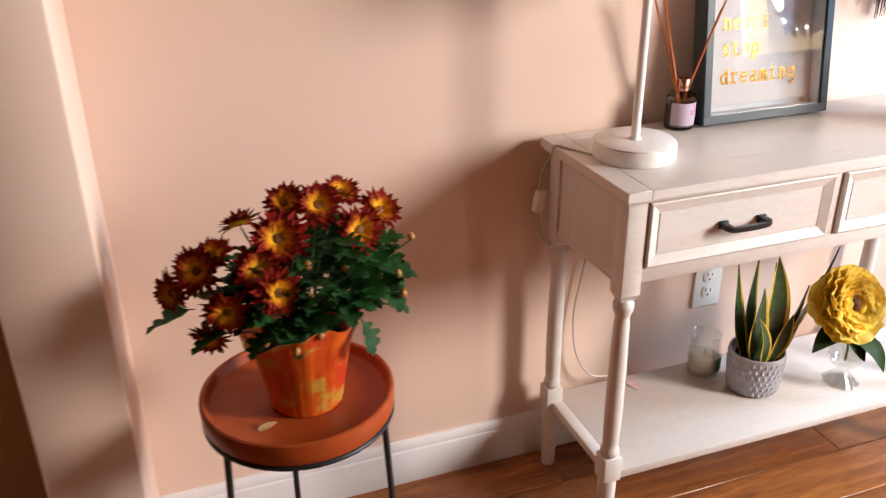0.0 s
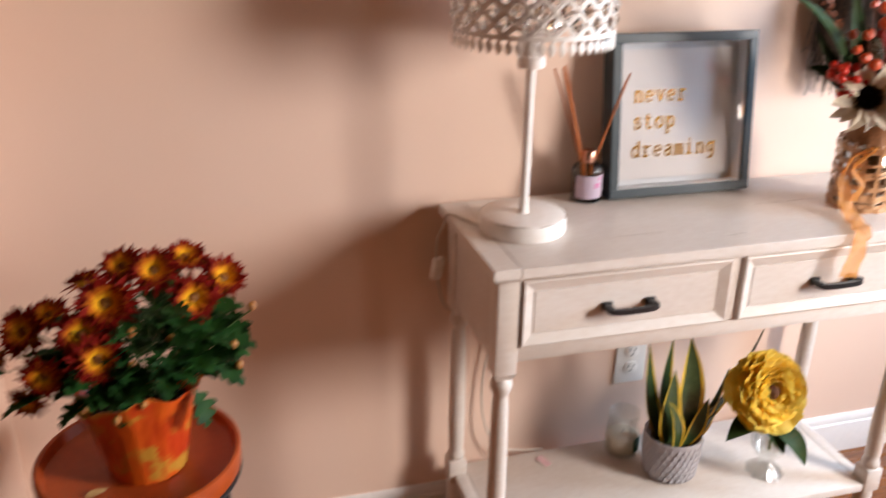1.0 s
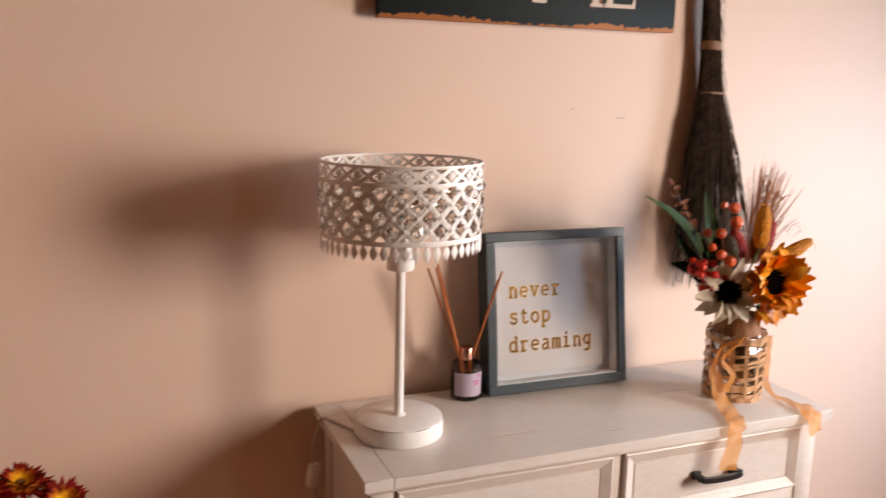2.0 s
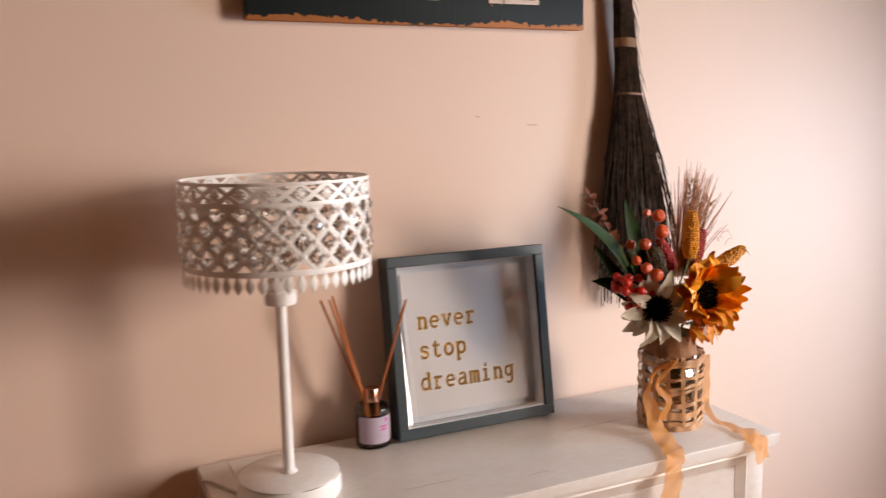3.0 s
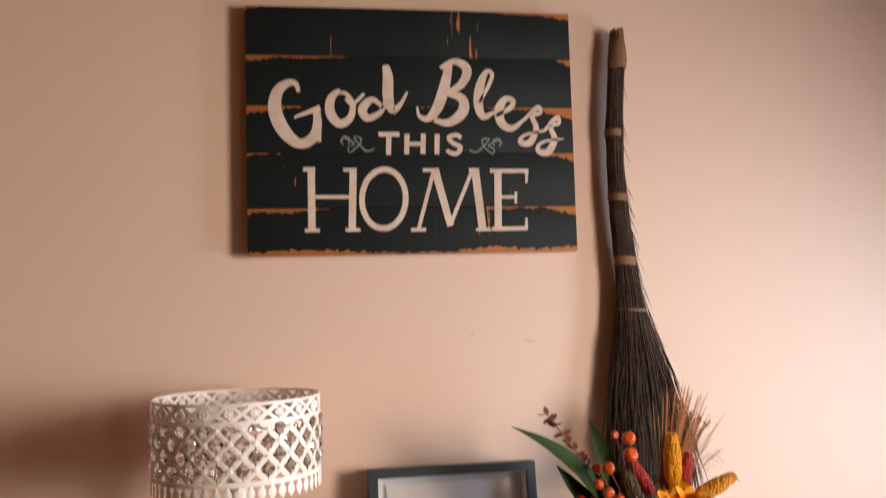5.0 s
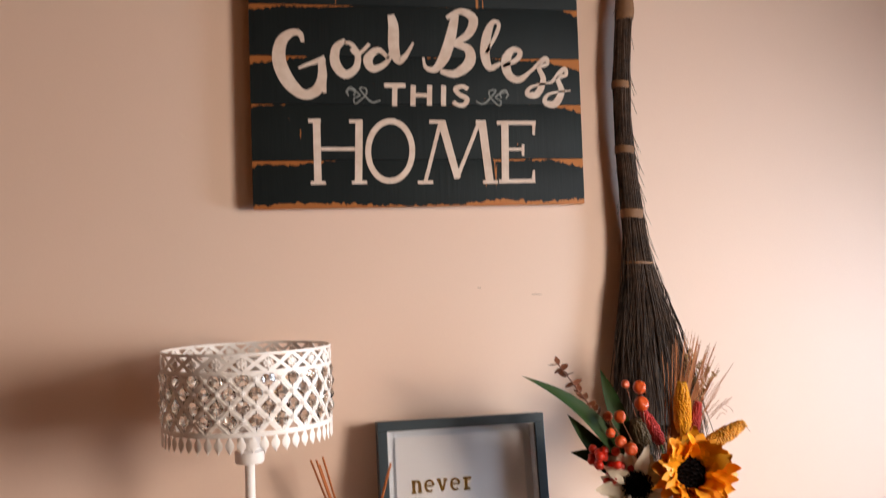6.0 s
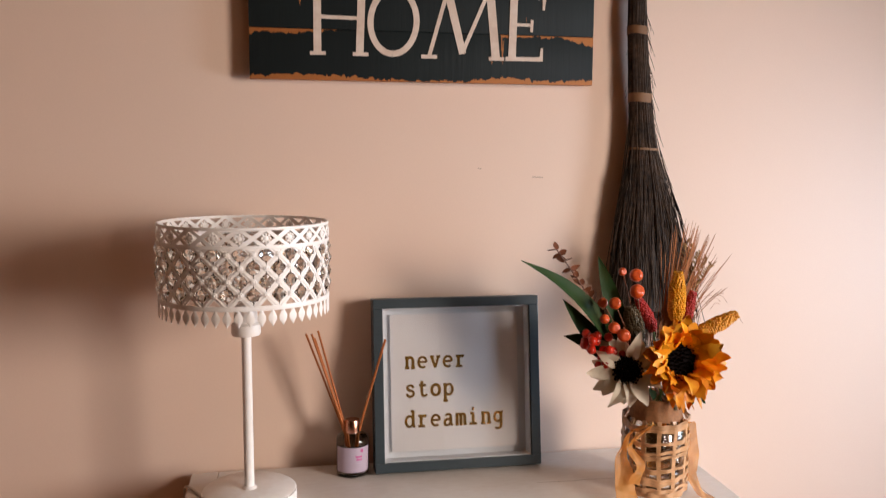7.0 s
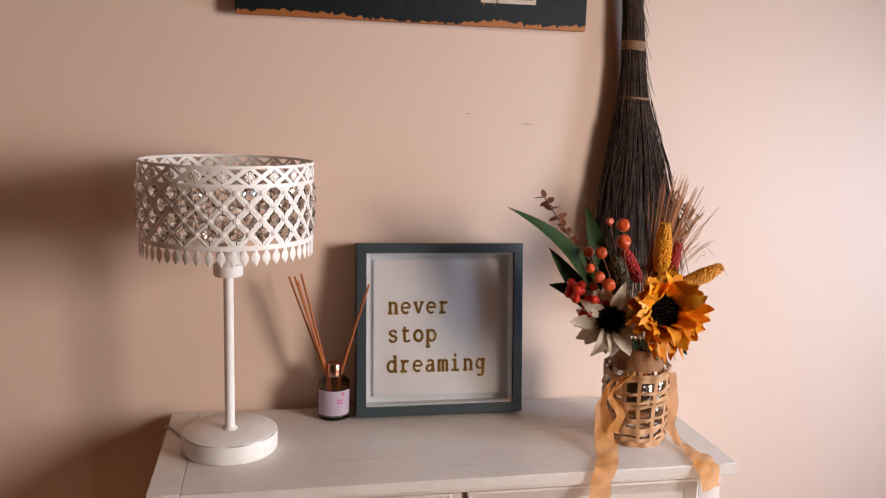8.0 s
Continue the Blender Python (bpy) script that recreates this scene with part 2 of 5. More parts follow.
def turned_leg(parent, x, y, front):
    bm = bmesh.new()
    h = 0.0185
    block(bm, (-h, -h, 0.545), (h, h, 0.725), 0.002)
    for z0, z1, k0, k1 in ((0.545, 0.533, h, h * 0.62),):
        ring0 = [bm.verts.new((a * k0, b * k0, z0)) for a, b in ((-1, -1), (1, -1), (1, 1), (-1, 1))]
        ring1 = [bm.verts.new((a * k1, b * k1, z1)) for a, b in ((-1, -1), (1, -1), (1, 1), (-1, 1))]
        for i in range(4):
            j = (i + 1) % 4
            bm.faces.new((ring1[i], ring1[j], ring0[j], ring0[i]))
        bm.faces.new(ring1[::-1])
    lathe(bm, [(0.0125, 0.202), (0.0165, 0.206), (0.018, 0.212), (0.0165, 0.219), (0.0138, 0.224), (0.0152, 0.235), (0.0165, 0.30), (0.0158, 0.40), (0.0138, 0.486),
               (0.0122, 0.50), (0.0140, 0.506), (0.0172, 0.512), (0.0186, 0.520), (0.0176, 0.528), (0.0140, 0.533), (0.0130, 0.538)], 24)
    block(bm, (-h, -h, 0.150), (h, h, 0.203), 0.003)
    lathe(bm, [(0.0132, 0.0), (0.0142, 0.004), (0.0158, 0.05), (0.0172, 0.11), (0.0178, 0.138), (0.016, 0.146), (0.0165, 0.151)], 24)
    return part("leg", bm, CREAM, parent, m=pose(x, y, 0))


def drawer_front(parent, x0, x1):
    z0, z1, y = 0.597, 0.714, -0.3135
    bm = bmesh.new()
    w = 0.02
    # sloping raised border round a flat sunken panel
    def ring(i, yy):
        return [bm.verts.new((a, yy, b)) for a, b in ((x0 + i, z0 + i), (x1 - i, z0 + i), (x1 - i, z1 - i), (x0 + i, z1 - i))]
    rings = [ring(0, -0.300), ring(0, y - 0.004), ring(0.003, y - 0.006), ring(w - 0.003, y - 0.0005), ring(w, y + 0.0005), ring(w, y + 0.0025), ring(w + 0.0015, y + 0.0025), ring(w + 0.0025, y)]
    for a, b in zip(rings, rings[1:]):
        for k in range(4):
            j = (k + 1) % 4
            bm.faces.new((a[k], a[j], b[j], b[k]))
    bm.faces.new(rings[-1])
    bm.faces.new(rings[0][::-1])
    d = part("drawer_front", bm, CREAM, parent, angle=20)
    # bar handle on two feet
    c, hb = (x0 + x1) / 2, bmesh.new()
    for s in (-1, 1):
        block(hb, (c + s * 0.0385 - 0.0085, y - 0.006, 0.646), (c + s * 0.0385 + 0.0085, y + 0.0005, 0.660), 0.0015)
        block(hb, (c + s * 0.0395 - 0.007, y - 0.022, 0.648), (c + s * 0.0395 + 0.007, y - 0.005, 0.658), 0.0025)
    pts = glide([(c - 0.043, y - 0.019, 0.6535), (c - 0.034, y - 0.0225, 0.651), (c, y - 0.0235, 0.650), (c + 0.034, y - 0.0225, 0.651), (c + 0.043, y - 0.019, 0.6535)], 4)
    band(hb, pts, (0, -1, 0), 0.009, 0.007)
    part("handle", hb, BLACK, d, "black metal bar handle")
    return d


def console_table():
    t = thing("console_table", (0, 0, 0), "cream painted wooden console table with two drawers and lower shelf", "console table")
    x0, x1, yb, yf = 0.003, 0.877, -0.022, -0.333
    def top_board(a, b, c, d, ends):
        bm = bmesh.new()
        block(bm, (a, c, TOP - 0.017), (b, d, TOP), 0.0006, 1)
        return part("top_board", bm, CREAM, t)
    g = 0.0005
    top_board(x0, 0.047 - g, yf, yb, 1)
    top_board(0.833 + g, x1, yf, yb, 1)
    top_board(0.047 + g, 0.833 - g, yf, yb, 0)
    for xa, xb, y in ((0.245, 0.335, -0.2475), (0.57, 0.71, -0.160), (0.43, 0.47, -0.285)):
        c = bmesh.new()
        band(c, [(xa + (xb - xa) * i / 6, y + 0.0006 * math.sin(2.1 * i), TOP + 0.00005) for i in range(7)], (0, 0, 1), [0.0001, 0.0005, 0.0008, 0.0006, 0.0009, 0.0005, 0.0001], 0.0002)
        part("crack", c, WORN, t)
    bm = bmesh.new()
    block(bm, (x0 + 0.004, yf + 0.004, TOP - 0.0235), (x1 - 0.004, yb - 0.002, TOP - 0.0172), 0.0025)
    part("top_moulding", bm, CREAM, t)
    for x in (0.036, 0.844):
        for y in (-0.296, -0.056):
            turned_leg(t, x, y, y < -0.2)
    zb, zt = 0.568, 0.7195
    # rails and aprons
    part("front_rail", boxed((0.0545, -0.3115, zb), (0.8255, -0.290, 0.5955), 0.0015), CREAM, t)
    part("front_rail", boxed((0.0545, -0.3115, 0.7155), (0.8255, -0.290, 0.7225), 0.001), CREAM, t)
    part("stile", boxed((0.430, -0.3115, 0.5957), (0.450, -0.290, 0.7153), 0.001), CREAM, t)
    part("drawer_box", boxed((0.056, -0.2995, 0.599), (0.824, -0.075, 0.7125)), GAP, t)
    for x in (0.022, 0.846):
        part("side_apron", boxed((x, -0.2775, zb), (x + 0.012, -0.0745, 0.7225), 0.0015), CREAM, t)
        part("side_bead", boxed((x - 0.002 if x < 0.4 else x + 0.008, -0.2775, zb - 0.006), (x + 0.006 if x < 0.4 else x + 0.016, -0.0745, zb + 0.004), 0.002), CREAM, t)
    part("back_apron", boxed((0.0545, -0.066, zb), (0.8255, -0.050, 0.7225), 0.0015), CREAM, t)
    drawer_front(t, 0.057, 0.4285)
    drawer_front(t, 0.4515, 0.823)
    # shelf, notched round the legs by its two end strips
    part("shelf", boxed((0.0555, -0.312, 0.153), (0.8245, -0.040, 0.171), 0.002), CREAM, t)
    for x in (0.030, 0.8246):
        part("shelf_end", boxed((x, -0.277, 0.153), (x + 0.0254, -0.075, 0.171), 0.002), CREAM, t)
    return t


console_table()
SHELF = 0.171

# ---- more materials ----
CRYSTAL = glass("cut_crystal", (0.97, 0.97, 0.95), ior=1.5)
CLEAR = thin_glass("clear_glass", 0.15, (0.97, 0.98, 0.97))
PANE = thin_glass("picture_glass", 0.085)
MATGREY = material("grey_backing_board", (0.74, 0.75, 0.77), 0.7, vary=0.04)
PAPER = material("white_card", (0.86, 0.81, 0.79), 0.8, vary=0.02, grain=200, bump=0.05)
GOLD = material("gold_foil", (0.56, 0.29, 0.06), 0.26, metal=0.8, vary=0.12, grain=150)
REED = material("reed_stick", (0.52, 0.15, 0.035), 0.7, vary=0.15, grain=150, stretch=(4, 4, 0.5))
COPPER = material("copper_cap", (0.72, 0.36, 0.25), 0.25, metal=1.0, vary=0.05)
OIL = material("dark_oil", (0.045, 0.028, 0.018), 0.08, vary=0.05, bump=0)
LILAC = material("lilac_label", (0.50, 0.40, 0.49), 0.55, vary=0.05)
PINK = material("pink_print", (0.62, 0.12, 0.32), 0.55)
LETTER = material("sign_letter_paint", (0.74, 0.60, 0.50), 0.75, vary=0.06, grain=80, stain=20, tint=(0.62, 0.46, 0.36))
CURL = material("sign_curl_paint", (0.26, 0.27, 0.25), 0.75)
TWIG = material("broom_twig", (0.042, 0.025, 0.016), 0.75, vary=0.3, grain=120, stain=30, spread=0.2, tint=(0.012, 0.008, 0.006))
_n, _l = TWIG.node_tree.nodes, TWIG.node_tree.links
_geo, _mr, _hsv = _n.new("ShaderNodeNewGeometry"), _n.new("ShaderNodeMapRange"), _n.new("ShaderNodeHueSaturation")
_mr.inputs[3].default_value, _mr.inputs[4].default_value = 0.35, 2.6
_l.new(_geo.outputs["Random Per Island"], _mr.inputs[0])
_l.new(_mr.outputs[0], _hsv.inputs["Value"])
_l.new(_n["Principled BSDF"].inputs["Base Color"].links[0].from_socket, _hsv.inputs["Color"])
_l.new(_hsv.outputs[0], _n["Principled BSDF"].inputs["Base Color"])
TIE = material("broom_tie", (0.26, 0.12, 0.05), 0.7, vary=0.2)
WICKER = material("rattan_strip", (0.62, 0.33, 0.16), 0.30, vary=0.2, grain=40, stretch=(3, 3, 12), spread=0.15)
FOIL = material("silvered_glass", (0.90, 0.89, 0.87), 0.10, metal=1.0, vary=0.1, grain=25, bump=0.7, dist=0.01)
BURLAP = material("brown_neck_cloth", (0.30, 0.12, 0.04), 0.8, vary=0.2, grain=200, bump=0.3)
ORGANZA = sheer("orange_organza", (0.85, 0.36, 0.08), 0.42)
TRAY = material("terracotta_tray", (0.40, 0.066, 0.012), 0.38, vary=0.12, grain=60, stain=8, bump=0.05, spec=0.3)


def distressed(name, low_edge=False):
    """Black paint on wood, worn through along the edges of each board."""
    m = bpy.data.materials.new(name)
    m.use_nodes = True
    n, l = m.node_tree.nodes, m.node_tree.links
    b = n["Principled BSDF"]
    tc, sep = n.new("ShaderNodeTexCoord"), n.new("ShaderNodeSeparateXYZ")
    l.new(tc.outputs["Object"], sep.inputs[0])
    info = n.new("ShaderNodeObjectInfo")

    def noise_at(scale, sx, sz):
        mp, tx, comb = n.new("ShaderNodeMapping"), n.new("ShaderNodeTexNoise"), n.new("ShaderNodeCombineXYZ")
        mul = n.new("ShaderNodeMath")
        mul.operation = "MULTIPLY"
        mul.inputs[1].default_value = 37.0
        l.new(info.outputs["Random"], mul.inputs[0])
        l.new(mul.outputs[0], comb.inputs[1])
        mp.inputs["Scale"].default_value = (sx, 1, sz)
        l.new(tc.outputs["Object"], mp.inputs[0])
        l.new(comb.outputs[0], mp.inputs["Location"])
        tx.inputs["Scale"].default_value, tx.inputs["Detail"].default_value = scale, 6
        l.new(mp.outputs[0], tx.inputs["Vector"])
        return tx.outputs["Fac"]

    def math_node(op, a, c):
        q = n.new("ShaderNodeMath")
        q.operation = op
        for i, v in enumerate((a, c)):
            if isinstance(v, (int, float)):
                q.inputs[i].default_value = v
            else:
                l.new(v, q.inputs[i])
        return q.outputs[0]

    # paint is lost in streaks that run down from the upper edge, most of all near the two ends
    broad = noise_at(5, 1, 0.15)
    hair = noise_at(170, 1, 0.05)
    ends = math_node("MULTIPLY", math_node("POWER", math_node("ABSOLUTE", math_node("SUBTRACT", math_node("DIVIDE", sep.outputs[0], 0.2935), 1.0), 0.0), 5.0), 0.016)
    depth = math_node("ADD", ends, math_node("MULTIPLY", math_node("SUBTRACT", broad, 0.57), 0.055))
    depth = math_node("ADD", depth, math_node("MULTIPLY", math_node("SUBTRACT", hair, 0.5), 0.016))
    worn = math_node("GREATER_THAN", math_node("ADD", sep.outputs[2], depth), 0.0)
    if low_edge:
        rag = math_node("ADD", math_node("MULTIPLY", math_node("SUBTRACT", hair, 0.5), 0.02), math_node("MULTIPLY", math_node("SUBTRACT", broad, 0.36), 0.035))
        worn = math_node("MAXIMUM", worn, math_node("LESS_THAN", math_node("ADD", sep.outputs[2], 0.0825), rag))
    # dry brush marks
    patch = noise_at(9, 1, 0.6)
    scratch = math_node("GREATER_THAN", math_node("ADD", math_node("MULTIPLY", patch, 0.55), math_node("MULTIPLY", hair, 0.45)), 0.645)
    worn = math_node("MAXIMUM", worn, scratch)
    tone = n.new("ShaderNodeMix")
    tone.data_type = "RGBA"
    tone.inputs[6].default_value, tone.inputs[7].default_value = (0.006, 0.008, 0.009, 1), (0.014, 0.021, 0.021, 1)
    l.new(patch, tone.inputs[0])
    mix = n.new("ShaderNodeMix")
    mix.data_type = "RGBA"
    l.new(tone.outputs[2], mix.inputs[6])
    mix.inputs[7].default_value = (0.42, 0.15, 0.045, 1)
    l.new(worn, mix.inputs[0])
    l.new(mix.outputs[2], b.inputs["Base Color"])
    b.inputs["Roughness"].default_value = 0.62
    b.inputs["Specular IOR Level"].default_value = 0.2
    bp = n.new("ShaderNodeBump")
    bp.inputs["Strength"].default_value, bp.inputs["Distance"].default_value = 0.25, 0.002
    l.new(hair, bp.inputs["Height"])
    l.new(bp.outputs[0], b.inputs["Normal"])
    return m


SIGNWOOD = distressed("distressed_black_board")
SIGNWOOD_LOW = distressed("distressed_black_lowest_board", True)


# ---- table lamp ----
def table_lamp():
    t = thing("table_lamp", (0.106, -0.177, TOP), "white metal table lamp with crystal lattice drum shade", "lamp")
    bm = bmesh.new()
    lathe(bm, [(0.067, 0), (0.0705, 0.0005), (0.072, 0.003), (0.072, 0.026), (0.071, 0.029), (0.069, 0.0305), (0.02, 0.031)], 64)
    base = part("base", bm, WHITE, t)
    rng = random.Random(6)
    for a0, span in ((200, 60), (268, 34), (310, 50), (20, 70), (120, 40)):
        e = bmesh.new()
        n = span // 2
        tube(e, [((0.0712 + rng.uniform(-0.0002, 0.0003)) * math.cos(radians(a0 + 2 * i)), 0.0712 * math.sin(radians(a0 + 2 * i)), 0.0287) for i in range(n)], 0, 5, taper=[0.0009 * math.sin(math.pi * (i + 0.5) / n) * rng.uniform(0.4, 1) + 0.0001 for i in range(n)])
        part("worn_edge", e, WORN, base)
    bm = bmesh.new()
    lathe(bm, [(0.0115, 0.031), (0.0105, 0.033), (0.0076, 0.0345), (0.0074, 0.272), (0.0076, 0.2735)], 24)
    part("stem", bm, WHITE, t)
    bm = bmesh.new()
    lathe(bm, [(0.009, 0.270), (0.0205, 0.271), (0.0218, 0.274), (0.0218, 0.288), (0.018, 0.291), (0.016, 0.325), (0.013, 0.330)], 32)
    part("socket", bm, WHITE, t)
    bm = bmesh.new()
    lathe(bm, [(0.012, 0.331), (0.014, 0.345), (0.026, 0.37), (0.029, 0.39), (0.024, 0.41), (0.01, 0.42)], 24)
    part("bulb", bm, material("frosted_bulb", (0.8, 0.78, 0.74), 0.4), t, "unlit frosted light bulb")
    R, z0, z1, z2 = 0.1235, 0.3325, 0.416, 0.4415

    def on(a, z, r=R):
        return (r * math.cos(a), r * math.sin(a), z)

    def out(a):
        return (math.cos(a), math.sin(a), 0)

    bm = bmesh.new()
    # rings
    for z, h in ((z0, 0.007), (z1, 0.006), (z2, 0.004)):
        lathe_pts = [(R - 0.0012, z - h / 2), (R + 0.0012, z - h / 2), (R + 0.0018, z), (R + 0.0012, z + h / 2), (R - 0.0012, z + h / 2)]
        rings = []
        for r, zz in lathe_pts:
            rings.append([bm.verts.new(on(2 * math.pi * i / 80, zz, r)) for i in range(80)])
        for q in range(5):
            a, b = rings[q], rings[(q + 1) % 5]
            for i in range(80):
                j = (i + 1) % 80
                bm.faces.new((a[i], a[j], b[j], b[i]))
    part("ring", bm, WHITE, t)
    N = 22
    step = 2 * math.pi / N
    bm = bmesh.new()
    rows = 4.5
    for k in range(N):
        for s in (-1, 1):
            pts, ups = [], []
            for i in range(13):
                u = i / 12
                a = k * step + s * u * rows / 2 * step
                pts.append(on(a, z0 + u * (z1 - z0)))
                ups.append(out(a))
            band(bm, pts, ups, 0.0080, 0.0016)
            band(bm, [Vector(p) * 1 + Vector(o) * 0.0011 for p, o in zip(pts, ups)], ups, 0.0016, 0.0012)
    part("lattice", bm, WHITE, t)
    # bosses and crystals sit at alternating crossings
    bb = bmesh.new()
    lathe(bb, [(0.0046, 0), (0.0046, 0.0012), (0.0032, 0.0020), (0.0026, 0.0014), (0.0015, 0.0026)], 10)
    cr = bmesh.new()
    bmesh.ops.create_icosphere(cr, subdivisions=1, radius=0.0108)
    for v in cr.verts:
        v.co.z *= 0.62
    boss = crystal = None
    half = (z1 - z0) / rows
    for row in range(1, 5):
        z = z0 + half * row
        for k in range(N):
            a = (k + row / 2) * step
            m = Matrix.Translation(on(a, z, R + 0.0006)) @ Vector(out(a)).to_track_quat("Z", "Y").to_matrix().to_4x4()
            boss = again(boss, m) if boss else part("boss", bb, WHITE, t, m=m)
            a += step / 2
            m = Matrix.Translation(on(a, z, R - 0.001)) @ Vector(out(a)).to_track_quat("Z", "Y").to_matrix().to_4x4() @ pose(0, 0, 0, 0, 0, 37 * k)
            crystal = again(crystal, m) if crystal else part("crystal", cr, CRYSTAL, t, "faceted clear crystal bead", m=m, angle=5)
    # upper frieze of crossed strips with rosettes
    for s in (-1, 1):
        pts, ups, bm = [], [], bmesh.new()
        for i in range(7):
            u = i / 6
            a = s * (u - 0.5) * step
            pts.append(on(a, z1 + u * (z2 - z1)))
            ups.append(out(a))
        band(bm, pts, ups, 0.0062 if s > 0 else 0.0046, 0.0016)
        strip = part("frieze_strip", bm, WHITE, t)
        for k in range(1, N):
            again(strip, pose(0, 0, 0, 0, 0, 360 * k / N))
    # dark wire pins that hold the beads
    pin = None
    for row in range(1, 5):
        for k in range(N):
            a = (k + row / 2 + 0.5) * step
            for dz in (-0.0118, 0.0118):
                m = Matrix.Translation(on(a, z0 + half * row + dz, R + 0.0004))
                if pin:
                    again(pin, m)
                else:
                    w = bmesh.new()
                    lathe(w, [(0.0007, -0.0026), (0.0008, 0.0), (0.0007, 0.0026)], 5)
                    pin = part("pin", w, material("bead_pin", (0.10, 0.07, 0.05), 0.4, metal=0.8), t, m=m)
    rb = bmesh.new()
    for i in range(8):
        a = 2 * math.pi * i / 8
        lathe(rb, [(0.0021, -0.0006), (0.0021, 0.0008), (0.001, 0.0016)], 6, (0.0056 * math.cos(a), 0.0056 * math.sin(a), 0))
    lathe(rb, [(0.0042, -0.0006), (0.0042, 0.001), (0.0015, 0.002)], 8)
    rosette = None
    for k in range(N):
        a = (k + 0.5) * step
        m = Matrix.Translation(on(a, (z1 + z2) / 2, R + 0.0004)) @ Vector(out(a)).to_track_quat("Z", "Y").to_matrix().to_4x4()
        rosette = again(rosette, m) if rosette else part("rosette", rb, WHITE, t, m=m)
    # hanging leaves
    lb = bmesh.new()
    prof = [(0.0, 0.0022), (0.003, 0.0030), (0.009, 0.0062), (0.014, 0.0058), (0.019, 0.0026), (0.0228, 0.0004)]
    cols = []
    for d, w in prof:
        cols.append([lb.verts.new((sx * w, y, -d)) for sx, y in ((-1, 0.0), (0, 0.0014), (1, 0.0), (0, -0.0004))])
    for a, b in zip(cols, cols[1:]):
        for i in range(4):
            j = (i + 1) % 4
            lb.faces.new((a[i], a[j], b[j], b[i]))
    bmesh.ops.recalc_face_normals(lb, faces=lb.faces)
    leaf = None
    for k in range(50):
        a = 2 * math.pi * (k + 0.3) / 50
        m = Matrix.Translation(on(a, z0 - 0.003)) @ pose(0, 0, 0, 0, 0, math.degrees(a) - 90)
        leaf = again(leaf, m) if leaf else part("leaf_drop", lb, WHITE, t, m=m)
    # spider that carries the shade
    bm = bmesh.new()
    for k in range(3):
        a = 2 * math.pi * k / 3 + 0.4
        tube(bm, [(0.01 * math.cos(a), 0.01 * math.sin(a), 0.327), on(a, z0 + 0.001, R)], 0.0015, 6)
    part("spider", bm, WHITE, t)
    return t


table_lamp()


def lamp_cord():
    bm = bmesh.new()
    tube(bm, glide([(0.040, -0.155, 0.7458), (0.028, -0.130, 0.7455), (0.012, -0.098, 0.7455), (-0.001, -0.085, 0.744), (-0.004, -0.080, 0.725), (-0.010, -0.060, 0.69), (-0.006, -0.042, 0.64), (0.004, -0.022, 0.58), (0.02, -0.02, 0.53), (0.06, -0.018, 0.505), (0.11, -0.016, 0.52), (0.125, -0.014, 0.50), (0.115, -0.013, 0.43), (0.102, -0.013, 0.34), (0.108, -0.02, 0.25), (0.14, -0.03, 0.19), (0.19, -0.032, 0.1745), (0.235, -0.04, 0.1738)], 6), 0.0021, 8)
    cord = part("lamp_cord", bm, material("cord_plastic", (0.62, 0.54, 0.46), 0.4), None)
    tagged(cord, "thin pale lamp cord hanging behind the table", "cord")
    bm = bmesh.new()
    block(bm, (-0.011, -0.008, -0.022), (0.011, 0.008, 0.022), 0.005, 3)
    sw = part("inline_switch", bm, WHITE, cord, "pale rocker switch on the cord", pose(-0.004, -0.040, 0.622, 5, 8, 20))
    return cord


lamp_cord()


